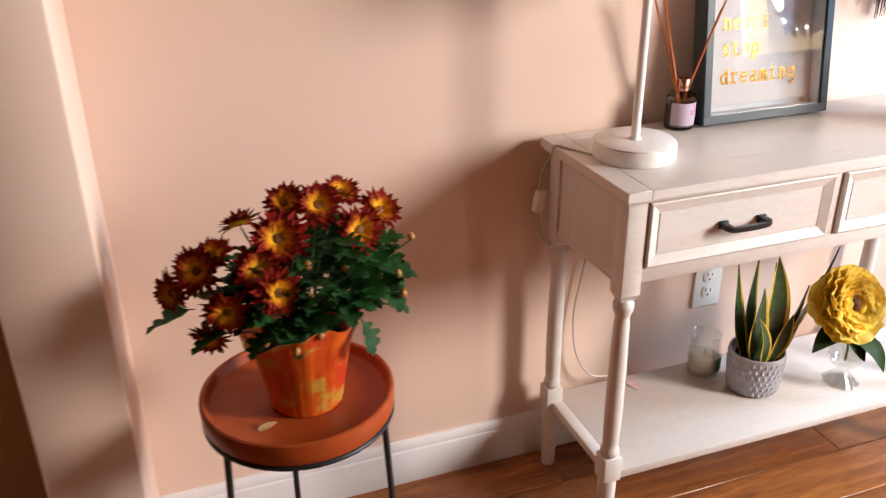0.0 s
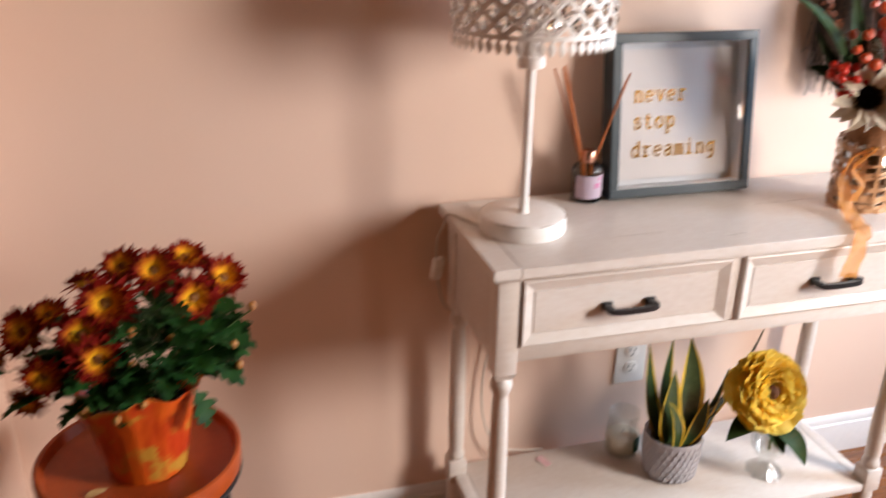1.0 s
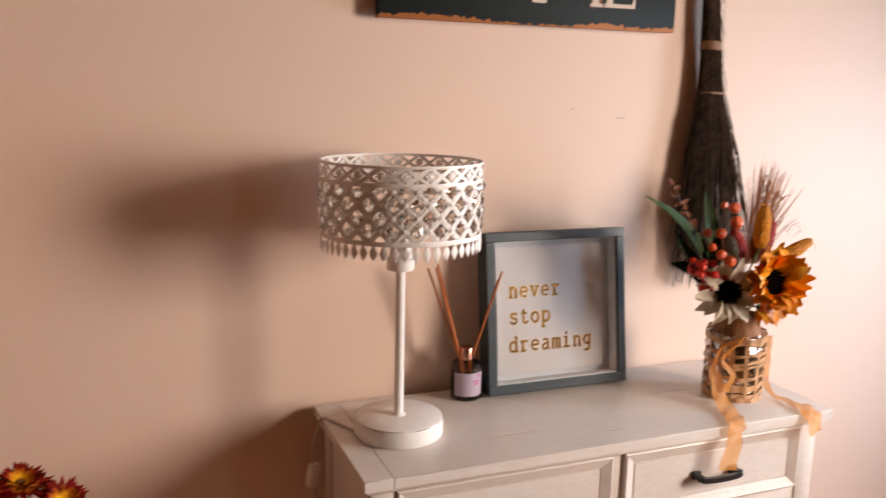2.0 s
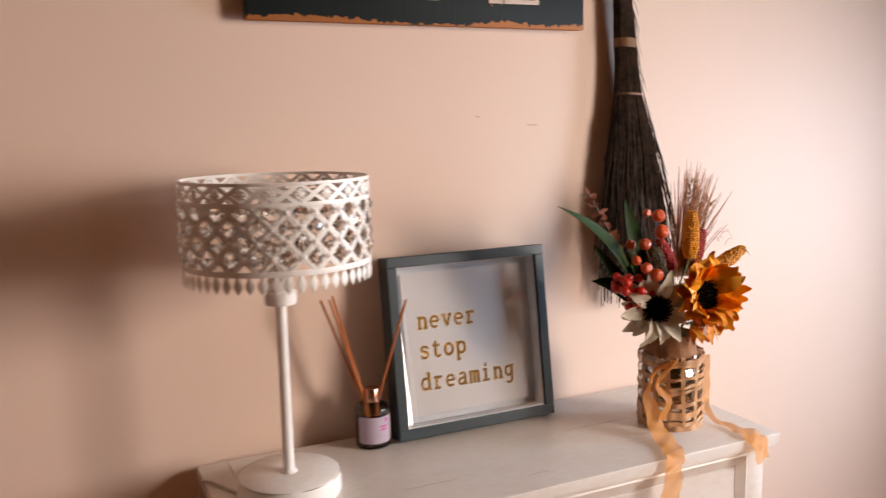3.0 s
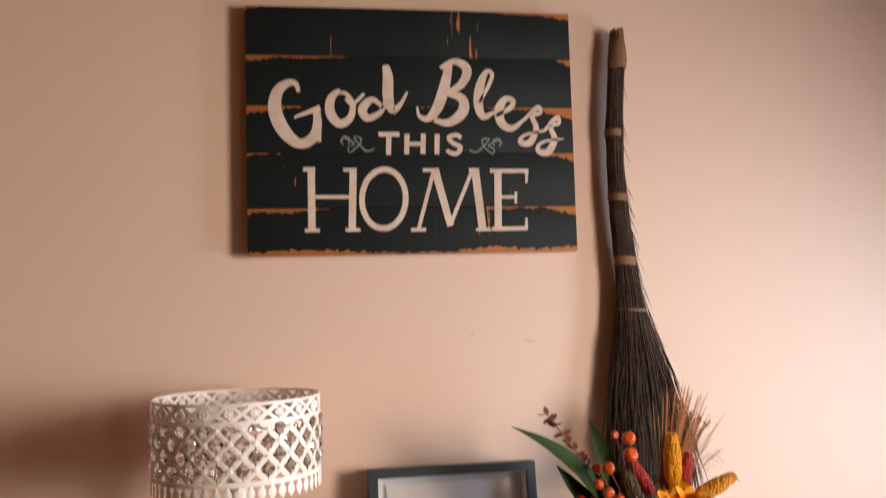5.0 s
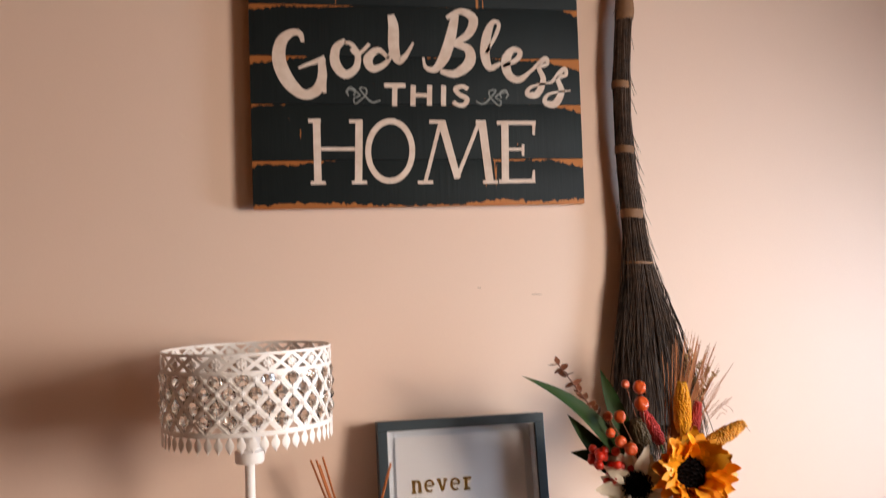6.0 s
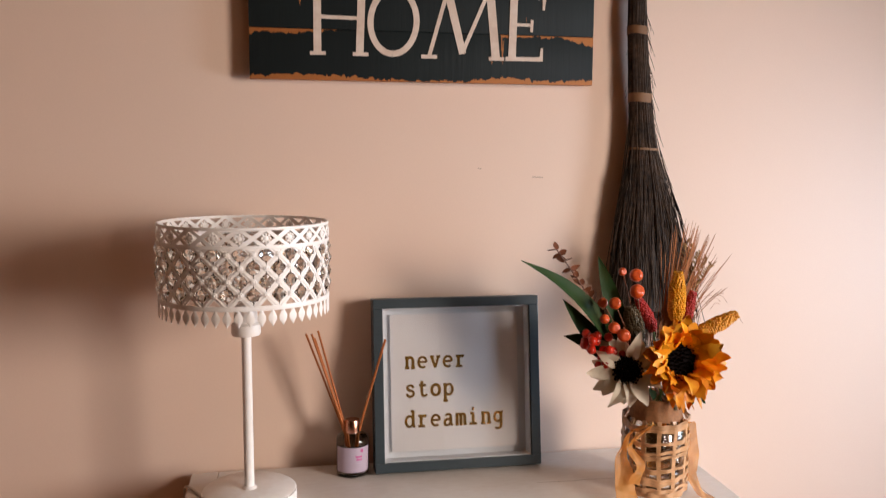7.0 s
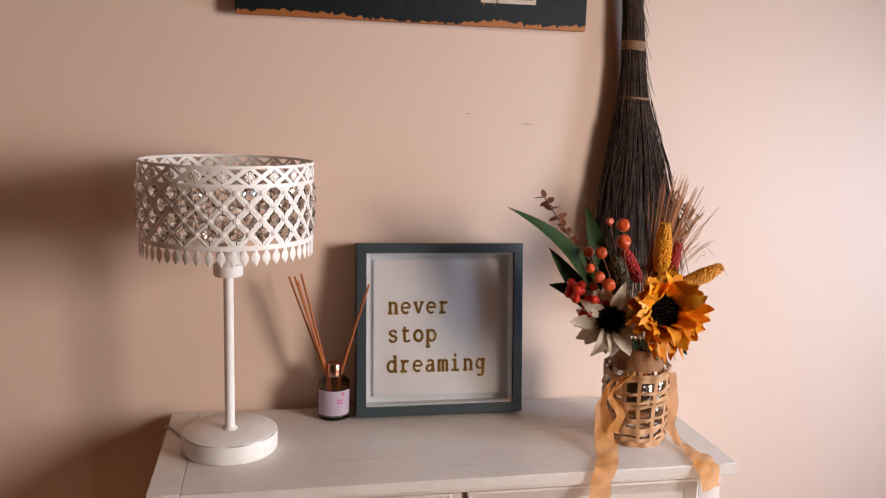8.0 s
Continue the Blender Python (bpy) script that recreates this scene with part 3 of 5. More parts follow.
# ---- reed diffuser ----
def reed_diffuser():
    t = thing("reed_diffuser", (0.273, -0.064, TOP), "glass reed diffuser bottle with copper cap and lilac label", "diffuser")
    bm = bmesh.new()
    lathe(bm, [(0.024, 0), (0.0268, 0.0015), (0.0275, 0.005), (0.0275, 0.060), (0.026, 0.066), (0.020, 0.071), (0.0125, 0.073), (0.0115, 0.076)], 40)
    part("bottle", bm, glass("smoky_bottle_glass", (0.80, 0.72, 0.66)), t, "smoky clear glass bottle")
    bm = bmesh.new()
    lathe(bm, [(0.0225, 0.004), (0.0252, 0.006), (0.0252, 0.048), (0.0245, 0.0485)], 32)
    part("oil", bm, OIL, t, "dark scented oil")
    bm = bmesh.new()
    lathe(bm, [(0.0105, 0.073), (0.0125, 0.0735), (0.0125, 0.0935), (0.0115, 0.095), (0.009, 0.095)], 28)
    part("cap", bm, COPPER, t, "shiny copper cap")

    def patch(a0, a1, za, zb, r):
        b = bmesh.new()
        cols = []
        for i in range(15):
            a = radians(a0 + (a1 - a0) * i / 14)
            cols.append([b.verts.new((rr * math.cos(a), rr * math.sin(a), z)) for rr, z in ((r, za), (r + 0.0003, za), (r + 0.0003, zb), (r, zb))])
        for p, q in zip(cols, cols[1:]):
            for i in range(4):
                b.faces.new((p[i], p[(i + 1) % 4], q[(i + 1) % 4], q[i]))
        bmesh.ops.recalc_face_normals(b, faces=b.faces)
        return b

    lab = part("label", patch(-160, -25, 0.010, 0.053, 0.0277), LILAC, t, "pale lilac paper label with pink print")
    part("emblem", patch(-66, -56, 0.0445, 0.050, 0.0281), PINK, lab)
    for i, (w, z) in enumerate(((24, 0.036), (20, 0.031), (26, 0.025), (22, 0.0205), (16, 0.016))):
        part("print_line", patch(-72 - w / 2, -72 + w / 2, z, z + (0.003 if i < 2 else 0.0014), 0.0281), PINK if i < 2 else LILAC, lab)
    rng = random.Random(3)
    for tip in ((-0.076, 0.005, 0.244), (-0.067, -0.012, 0.247), (-0.056, 0.008, 0.248), (-0.062, -0.004, 0.238), (0.054, -0.024, 0.236), (0.050, -0.020, 0.222)):
        b = bmesh.new()
        foot = Vector((-tip[0] * 0.11, -tip[1] * 0.3, 0.012))
        tube(b, [foot, (foot + Vector(tip)) / 2 + Vector((0, 0, rng.uniform(-1, 1) * 0.001)), tip], 0.0019, 6)
        part("reed", b, REED, t)
    return t


reed_diffuser()


# ---- stroke lettering ----
def strokes(bm, runs, put, unit, y, thick, n=5, mat=0):
    """Flat painted strokes. runs: lists of (x, z, width) in letter units; put: units to metres."""
    for order, run in enumerate(runs):
        y0 = y - 0.00005 * order
        pts = glide(run, n) if len(run) > 2 else [run[0], run[1]]
        rows = []
        for i, (x, z, w) in enumerate(pts):
            a, b = pts[max(i - 1, 0)], pts[min(i + 1, len(pts) - 1)]
            p0, p1 = Vector(put(a[0], a[1])), Vector(put(b[0], b[1]))
            d = (p1 - p0).normalized()
            s = Vector((-d.y, d.x)) * w * unit / 2
            c = Vector(put(x, z))
            rows.append([bm.verts.new((q.x, yy, q.y)) for q, yy in ((c + s, y0), (c - s, y0), (c - s, y0 - thick), (c + s, y0 - thick))])
        for a, b in zip(rows, rows[1:]):
            for i in range(4):
                j = (i + 1) % 4
                bm.faces.new((a[i], a[j], b[j], b[i])).material_index = mat
        bm.faces.new(rows[0][::-1]).material_index = mat
        bm.faces.new(rows[-1]).material_index = mat
    bmesh.ops.recalc_face_normals(bm, faces=bm.faces)
    return bm


def arc(cx, cz, rx, rz, a0, a1, w, n=10, w2=None):
    return [(cx + rx * math.cos(radians(a0 + (a1 - a0) * i / n)), cz + rz * math.sin(radians(a0 + (a1 - a0) * i / n)), w + ((w2 or w) - w) * i / n) for i in range(n + 1)]


def slab(x0, x1, z, w=0.15):
    return [(x0, z, w), (x1, z, w)]


def typewriter(ch):
    """Slab-serif letters on a unit x-height."""
    k = 0.17
    if ch == "n":
        return [slab(-0.42, -0.2, 0.93), [(-0.25, 1, k), (-0.25, 0.07, k)], slab(-0.45, -0.05, 0.07), arc(0.02, 0.68, 0.27, 0.25, 170, 0, 0.14, 8, k), [(0.29, 0.7, k), (0.29, 0.07, k)], slab(0.1, 0.48, 0.07)]
    if ch == "m":
        return [slab(-0.5, -0.34, 0.93), [(-0.36, 1, k), (-0.36, 0.07, k)], slab(-0.5, -0.22, 0.07), arc(-0.18, 0.72, 0.18, 0.2, 170, 0, 0.13, 8, k), [(0.0, 0.72, k), (0.0, 0.07, k)], slab(-0.1, 0.12, 0.07),
                arc(0.18, 0.72, 0.18, 0.2, 170, 0, 0.13, 8, k), [(0.36, 0.72, k), (0.36, 0.07, k)], slab(0.26, 0.52, 0.07)]
    if ch == "e":
        return [[(-0.33, 0.52, 0.13), (0.35, 0.52, 0.13)], arc(0, 0.5, 0.36, 0.43, 0, 310, 0.14, 20)]
    if ch == "v":
        return [slab(-0.48, -0.12, 0.93), slab(0.12, 0.48, 0.93), [(-0.31, 0.93, k), (0.0, 0.03, 0.14)], [(0.31, 0.93, 0.13), (0.0, 0.03, 0.14)]]
    if ch == "r":
        return [slab(-0.42, -0.12, 0.93), [(-0.17, 1, k), (-0.17, 0.07, k)], slab(-0.42, 0.18, 0.07), arc(0.12, 0.62, 0.29, 0.3, 165, 50, 0.13, 8, 0.2)]
    if ch == "s":
        return [[(0.28, 0.72, 0.14), (0.2, 0.9, 0.14), (-0.05, 0.94, 0.14), (-0.27, 0.78, 0.15), (-0.12, 0.56, 0.16), (0.18, 0.46, 0.16), (0.31, 0.25, 0.15), (0.1, 0.05, 0.14), (-0.2, 0.08, 0.14), (-0.3, 0.28, 0.14)]]
    if ch == "t":
        return [[(-0.1, 1.28, k), (-0.1, 0.3, k), (0.02, 0.07, 0.16), (0.22, 0.06, 0.14), (0.36, 0.2, 0.12)], slab(-0.36, 0.28, 0.93)]
    if ch == "o":
        return [arc(0, 0.5, 0.36, 0.43, 0, 360, k, 22)]
    if ch == "p":
        return [slab(-0.46, -0.24, 0.93), [(-0.29, 1, k), (-0.29, -0.4, k)], slab(-0.48, -0.06, -0.42), arc(0.04, 0.5, 0.34, 0.43, 150, -150, 0.15, 18)]
    if ch == "d":
        return [arc(-0.05, 0.5, 0.34, 0.43, 30, 330, 0.15, 18), slab(0.06, 0.3, 1.33), [(0.27, 1.4, k), (0.27, 0.07, k)], slab(0.25, 0.46, 0.07)]
    if ch == "a":
        return [[(-0.26, 0.82, 0.14), (-0.08, 0.95, 0.14), (0.16, 0.9, 0.15), (0.22, 0.7, k), (0.22, 0.07, k)], slab(0.2, 0.42, 0.07), [(0.2, 0.55, 0.13), (-0.1, 0.54, 0.14), (-0.32, 0.38, 0.16), (-0.28, 0.12, 0.15), (-0.05, 0.05, 0.14), (0.2, 0.25, 0.13)]]
    if ch == "i":
        return [slab(-0.3, 0.0, 0.93), [(-0.03, 1, k), (-0.03, 0.07, k)], slab(-0.38, 0.34, 0.07), [(-0.13, 1.32, 0.2), (0.08, 1.32, 0.2)]]
    if ch == "g":
        return [arc(-0.05, 0.55, 0.3, 0.38, 25, 335, 0.15, 18), slab(0.22, 0.46, 0.93), [(0.25, 0.95, k), (0.25, -0.1, k), (0.15, -0.35, 0.15), (-0.08, -0.42, 0.14), (-0.3, -0.34, 0.14)]]
    return []


# ---- shadow box picture ----
def picture_frame():
    t = thing("picture_frame", (0.455, -0.052, TOP), "dark slate shadow box frame with gold words on white card", "picture frame")
    t.matrix_basis = pose(0.455, -0.052, TOP, -7.8, 0, 0)
    h, w, d, f = 0.2955, 0.1455, 0.040, 0.0165
    for x0, x1, z0, z1 in ((-w, w, 0, f), (-w, w, h - f, h), (-w, -w + f, f, h - f), (w - f, w, f, h - f)):
        bm = bmesh.new()
        block(bm, (x0, -d, z0), (x1, 0, z1), 0.0011)
        part("frame_rail", bm, SLATE, t, angle=10)
    # pale liner inside the rails
    q = w - f
    for x0, x1, z0, z1 in ((-q, q, f, f + 0.0016), (-q, q, h - f - 0.0016, h - f), (-q, -q + 0.0016, f + 0.0016, h - f - 0.0016), (q - 0.0016, q, f + 0.0016, h - f - 0.0016)):
        part("liner", boxed((x0, -d + 0.006, z0), (x1, -0.006, z1)), MATGREY, t)
    part("backing", boxed((-q, -0.006, f), (q, -0.002, h - f)), MATGREY, t)
    part("card", boxed((-0.1135, -0.0115, 0.0290), (0.1135, -0.0105, 0.2665), 0.0003), PAPER, t, "white card with gold typewriter words")
    part("spacer", boxed((-0.10, -0.0105, 0.04), (0.10, -0.006, 0.25)), MATGREY, t)
    part("pane", boxed((-q, -d + 0.003, f), (q, -d + 0.005, h - f)), PANE, t, "clear glass pane")
    for word, x, z in (("never", -0.080, 0.172), ("stop", -0.080, 0.123), ("dreaming", -0.081, 0.070)):
        bm = bmesh.new()
        for i, ch in enumerate(word):
            strokes(bm, typewriter(ch), lambda u, v, i=i: (x + 0.0225 * (i + 0.0) + 0.0195 * u, z + 0.0212 * v), 0.0295, -0.0117, 0.0003, 4)
        part("word", bm, GOLD, t, "gold lettering reading " + word)
    return t


picture_frame()


# ---- wooden sign ----
def wooden_sign():
    t = thing("wooden_sign", (0.1125, 0, 1.408), "distressed black plank sign with cream painted lettering", "sign")
    W = 0.587
    edges = [0, 0.0825, 0.180, 0.264, 0.354, 0.442]
    for a, b in zip(edges, edges[1:]):
        bm = bmesh.new()
        block(bm, (0, -0.030, a - b + 0.0003), (W, -0.012, -0.0003), 0.0009)
        part("board", bm, SIGNWOOD if a else SIGNWOOD_LOW, t, m=pose(0, 0, b))
    for x in (0.09, 0.47):
        part("batten", boxed((x, -0.0118, 0.03), (x + 0.03, -0.001, 0.41), 0.001), TIE, t)

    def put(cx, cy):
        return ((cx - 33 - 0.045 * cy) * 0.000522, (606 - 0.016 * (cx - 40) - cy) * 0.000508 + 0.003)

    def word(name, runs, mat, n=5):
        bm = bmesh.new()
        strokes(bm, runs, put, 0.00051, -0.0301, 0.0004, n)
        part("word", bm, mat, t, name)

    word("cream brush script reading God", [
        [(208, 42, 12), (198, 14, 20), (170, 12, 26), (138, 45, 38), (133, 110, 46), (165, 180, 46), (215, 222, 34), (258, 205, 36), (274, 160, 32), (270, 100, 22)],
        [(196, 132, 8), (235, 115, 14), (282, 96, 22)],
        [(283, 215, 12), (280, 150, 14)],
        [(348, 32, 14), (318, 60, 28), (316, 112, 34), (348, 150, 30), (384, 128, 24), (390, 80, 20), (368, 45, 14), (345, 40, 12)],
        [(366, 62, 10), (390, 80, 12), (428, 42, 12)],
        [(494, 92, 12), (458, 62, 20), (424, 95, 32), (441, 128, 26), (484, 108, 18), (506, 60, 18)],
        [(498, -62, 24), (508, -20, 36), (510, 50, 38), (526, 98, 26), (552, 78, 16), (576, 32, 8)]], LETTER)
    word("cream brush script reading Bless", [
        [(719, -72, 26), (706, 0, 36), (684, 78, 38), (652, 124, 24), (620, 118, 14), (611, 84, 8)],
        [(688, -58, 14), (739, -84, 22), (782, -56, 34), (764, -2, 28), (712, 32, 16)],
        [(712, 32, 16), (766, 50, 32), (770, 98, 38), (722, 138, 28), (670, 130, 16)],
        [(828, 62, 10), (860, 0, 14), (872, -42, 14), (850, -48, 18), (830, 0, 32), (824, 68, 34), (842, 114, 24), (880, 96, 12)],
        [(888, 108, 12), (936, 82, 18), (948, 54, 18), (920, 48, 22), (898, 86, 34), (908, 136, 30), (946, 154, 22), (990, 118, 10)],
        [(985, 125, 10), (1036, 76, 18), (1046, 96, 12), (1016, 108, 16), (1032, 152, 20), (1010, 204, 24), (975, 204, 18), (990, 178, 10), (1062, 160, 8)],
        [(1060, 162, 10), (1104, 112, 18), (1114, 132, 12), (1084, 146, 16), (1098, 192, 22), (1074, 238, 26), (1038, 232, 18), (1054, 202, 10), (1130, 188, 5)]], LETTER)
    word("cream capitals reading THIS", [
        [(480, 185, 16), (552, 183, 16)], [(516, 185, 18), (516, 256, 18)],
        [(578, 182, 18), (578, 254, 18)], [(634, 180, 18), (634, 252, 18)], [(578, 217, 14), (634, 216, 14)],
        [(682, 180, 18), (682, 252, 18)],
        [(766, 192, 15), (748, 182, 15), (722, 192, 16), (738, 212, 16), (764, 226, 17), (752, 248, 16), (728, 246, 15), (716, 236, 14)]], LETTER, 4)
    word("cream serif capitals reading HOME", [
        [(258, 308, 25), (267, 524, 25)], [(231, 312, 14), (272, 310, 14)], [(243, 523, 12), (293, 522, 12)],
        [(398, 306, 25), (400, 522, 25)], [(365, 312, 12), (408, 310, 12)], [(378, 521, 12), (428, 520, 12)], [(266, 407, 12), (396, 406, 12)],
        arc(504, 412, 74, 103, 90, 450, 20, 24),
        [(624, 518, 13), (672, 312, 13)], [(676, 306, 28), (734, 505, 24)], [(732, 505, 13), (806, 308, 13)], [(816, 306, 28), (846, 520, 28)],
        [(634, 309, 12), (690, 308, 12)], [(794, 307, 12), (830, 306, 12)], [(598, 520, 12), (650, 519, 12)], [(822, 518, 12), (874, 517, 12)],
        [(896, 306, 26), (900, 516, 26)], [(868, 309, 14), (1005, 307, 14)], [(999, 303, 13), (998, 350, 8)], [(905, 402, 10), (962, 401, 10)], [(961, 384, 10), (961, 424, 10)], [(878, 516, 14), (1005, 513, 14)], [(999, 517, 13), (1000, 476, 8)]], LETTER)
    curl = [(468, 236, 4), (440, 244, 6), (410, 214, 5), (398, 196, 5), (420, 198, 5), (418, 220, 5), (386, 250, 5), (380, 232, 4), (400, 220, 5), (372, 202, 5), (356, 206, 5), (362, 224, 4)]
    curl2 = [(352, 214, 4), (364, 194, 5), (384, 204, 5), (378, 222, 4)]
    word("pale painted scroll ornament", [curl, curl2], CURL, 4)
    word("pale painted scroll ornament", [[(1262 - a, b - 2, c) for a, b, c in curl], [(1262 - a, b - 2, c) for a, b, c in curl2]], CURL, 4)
    return t


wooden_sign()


# ---- wall outlet ----
def outlet():
    t = thing("wall_outlet", (0.442, 0, 0.345), "white duplex wall outlet with plastic cover plate", "outlet")
    part("cover_plate", boxed((-0.036, -0.006, -0.058), (0.036, 0, 0.058), 0.0028, 3), PLASTIC, t)
    for z in (-0.0195, 0.0195):
        bm = bmesh.new()
        lathe(bm, [(0.0165, 0), (0.0165, 0.0022), (0.0155, 0.003)], 28)
        for v in bm.verts:
            v.co.y = max(-0.0135, min(0.0135, v.co.y))
        f = part("receptacle", bm, PLASTIC, t, m=pose(0, -0.0058, z, 90, 0, 0))
        for x, w, hh in ((-0.0062, 0.0022, 0.0085), (0.0062, 0.0022, 0.007)):
            part("slot", boxed((x - w / 2, 0.0005, 0.0024), (x + w / 2, 0.0005 + hh, 0.0033)), SLOT, f)
        part("slot", boxed((-0.0022, -0.0095, 0.0024), (0.0022, -0.005, 0.0033), 0.0004), SLOT, f)
    bm = bmesh.new()
    lathe(bm, [(0.003, 0), (0.003, 0.001), (0.002, 0.0015)], 12)
    part("screw", bm, PLASTIC, t, m=pose(0, -0.006, 0, 90, 0, 0))
    return t


outlet()

# ---- plant materials ----
LEAFMUM = material("mum_leaf", (0.030, 0.115, 0.018), 0.6, vary=0.3, grain=60, stain=25, spread=0.35, tint=(0.007, 0.038, 0.008), spec=0.25)
STEM = material("green_stem", (0.10, 0.19, 0.06), 0.55, vary=0.2)
LEAFDARK = material("dark_green_leaf", (0.012, 0.044, 0.010), 0.6, vary=0.3, grain=40, stretch=(1, 6, 1), spread=0.25, tint=(0.035, 0.05, 0.012), spec=0.15)
SNAKEG = material("snake_leaf_green", (0.022, 0.050, 0.016), 0.38, vary=0.35, grain=70, stain=40, stretch=(1, 1, 1.5), tint=(0.05, 0.085, 0.03))
SNAKEY = material("snake_leaf_edge", (0.78, 0.52, 0.05), 0.42, vary=0.12)
YELLOW = material("yellow_petal", (0.95, 0.80, 0.20), 0.6, vary=0.1, grain=90, spread=0.16, tint=(0.92, 0.62, 0.06))
SUNPETAL = material("sunflower_petal", (0.93, 0.44, 0.015), 0.5, vary=0.25, grain=70, spread=0.35, tint=(0.72, 0.20, 0.008))
CREAMPETAL = material("cream_petal", (0.86, 0.76, 0.60), 0.6, vary=0.1, spread=0.08)
SEED = material("dark_flower_centre", (0.008, 0.005, 0.005), 0.95, vary=0.2, grain=300, bump=0.6, spec=0.08)
BERRYR = material("red_berry", (0.66, 0.028, 0.010), 0.3, vary=0.2, spread=0.3)
BERRYO = material("orange_berry", (0.64, 0.080, 0.012), 0.32, vary=0.25, grain=40, spread=0.2)
KERNEL_Y = material("gold_cone", (0.80, 0.33, 0.008), 0.5, vary=0.2, spread=0.1)
KERNEL_R = material("red_cone", (0.46, 0.018, 0.010), 0.5, vary=0.2)
KERNEL_B = material("olive_brown_cone", (0.10, 0.06, 0.018), 0.7, vary=0.3)
RUST = material("rust_leaflet", (0.19, 0.050, 0.014), 0.6, vary=0.2)
STRAW = material("red_straw", (0.44, 0.13, 0.022), 0.7, vary=0.25, spread=0.2)
WHEAT = material("wheat_straw", (0.48, 0.27, 0.10), 0.7, vary=0.2)
BUD = material("mum_bud", (0.50, 0.24, 0.04), 0.5, vary=0.3, grain=120, tint=(0.30, 0.09, 0.03))
SOIL = material("dark_soil", (0.02, 0.014, 0.01), 0.95, grain=120, bump=0.8)


def radial(name, inner, mid, outer, r0, r1, r2):
    """Petal colour that runs from the flower's eye to the tips."""
    m = bpy.data.materials.new(name)
    m.use_nodes = True
    n, l = m.node_tree.nodes, m.node_tree.links
    tc, ln, mul, add, rp, tx = (n.new("ShaderNode" + k) for k in ("TexCoord", "VectorMath", "Math", "Math", "ValToRGB", "TexNoise"))
    ln.operation, mul.operation, add.operation = "LENGTH", "MULTIPLY", "ADD"
    l.new(tc.outputs["Object"], ln.inputs[0])
    l.new(tc.outputs["Object"], tx.inputs["Vector"])
    tx.inputs["Scale"].default_value = 260
    mul.inputs[1].default_value = 0.014
    l.new(tx.outputs["Fac"], mul.inputs[0])
    l.new(ln.outputs["Value"], add.inputs[0])
    l.new(mul.outputs[0], add.inputs[1])
    sc = n.new("ShaderNodeMath")
    sc.operation = "DIVIDE"
    sc.inputs[1].default_value = 0.05
    l.new(add.outputs[0], sc.inputs[0])
    l.new(sc.outputs[0], rp.inputs[0])
    e = rp.color_ramp.elements
    e[0].position, e[0].color = (r0 + 0.007) / 0.05, (*inner, 1)
    e[1].position, e[1].color = (r2 + 0.007) / 0.05, (*outer, 1)
    k = e.new((r1 + 0.007) / 0.05)
    k.color = (*mid, 1)
    l.new(rp.outputs[0], n["Principled BSDF"].inputs["Base Color"])
    n["Principled BSDF"].inputs["Roughness"].default_value = 0.75
    n["Principled BSDF"].inputs["Specular IOR Level"].default_value = 0.15
    return m


MUM = radial("mum_petal", (0.90, 0.46, 0.015), (0.66, 0.17, 0.008), (0.24, 0.009, 0.004), 0.0095, 0.0160, 0.0215)


def let_light_through(m, share):
    """Lets part of the light pass through a leaf or petal, in its own colour."""
    n, l = m.node_tree.nodes, m.node_tree.links
    b = n["Principled BSDF"]
    tl, mx = n.new("ShaderNodeBsdfTranslucent"), n.new("ShaderNodeMixShader")
    l.new(b.inputs["Base Color"].links[0].from_socket, tl.inputs[0])
    mx.inputs[0].default_value = share
    l.new(b.outputs[0], mx.inputs[1])
    l.new(tl.outputs[0], mx.inputs[2])
    l.new(mx.outputs[0], n["Material Output"].inputs["Surface"])


for one, share in ((YELLOW, 0.4), (SUNPETAL, 0.3), (CREAMPETAL, 0.3), (MUM, 0.2), (LEAFMUM, 0.2)):
    let_light_through(one, share)


def petal(bm, m, length, width, cup=0.2, curl=0.0, n=5, mat=0, fold=0.25, thick=0.0004):
    """One petal along +x from the origin of m, cupped across and curled along its length."""
    rows = []
    for i in range(n + 1):
        u = i / n
        w = width * (math.sin(math.pi * min(1, 0.12 + 0.88 * u) ** 0.8) ** 0.7 if u < 1 else 0.12) / 2
        z = cup * length * u * u + curl * length * math.sin(u * 3.0)
        x = length * u
        rows.append([bm.verts.new(m @ Vector((x, s * w, z + abs(s) * w * fold + h * thick))) for s, h in ((-1, 0), (0, 0), (1, 0), (0, -1))])
    for a, b in zip(rows, rows[1:]):
        for k in range(4):
            j = (k + 1) % 4
            bm.faces.new((a[k], a[j], b[j], b[k])).material_index = mat
    bm.faces.new(rows[-1]).material_index = mat


def daisy(layers, n, length, width, rng, cup, centre, mats=0):
    """Rings of petals about +z."""
    bm = bmesh.new()
    for L in range(layers):
        for i in range(n):
            a = 360 * (i + 0.5 * L + rng.uniform(-0.2, 0.2)) / n
            k = rng.uniform(0.85, 1.1) * (1 - 0.14 * L)
            tilt = -(cup + 13 * L + rng.uniform(-9, 9))
            petal(bm, pose(0, 0, 0.001 * L, 0, 0, a) @ pose(centre, 0, 0, rng.uniform(-14, 14), tilt, 0), length * k, width, rng.uniform(-0.25, 0.2), rng.uniform(-0.03, 0.05), 4)
    return bm


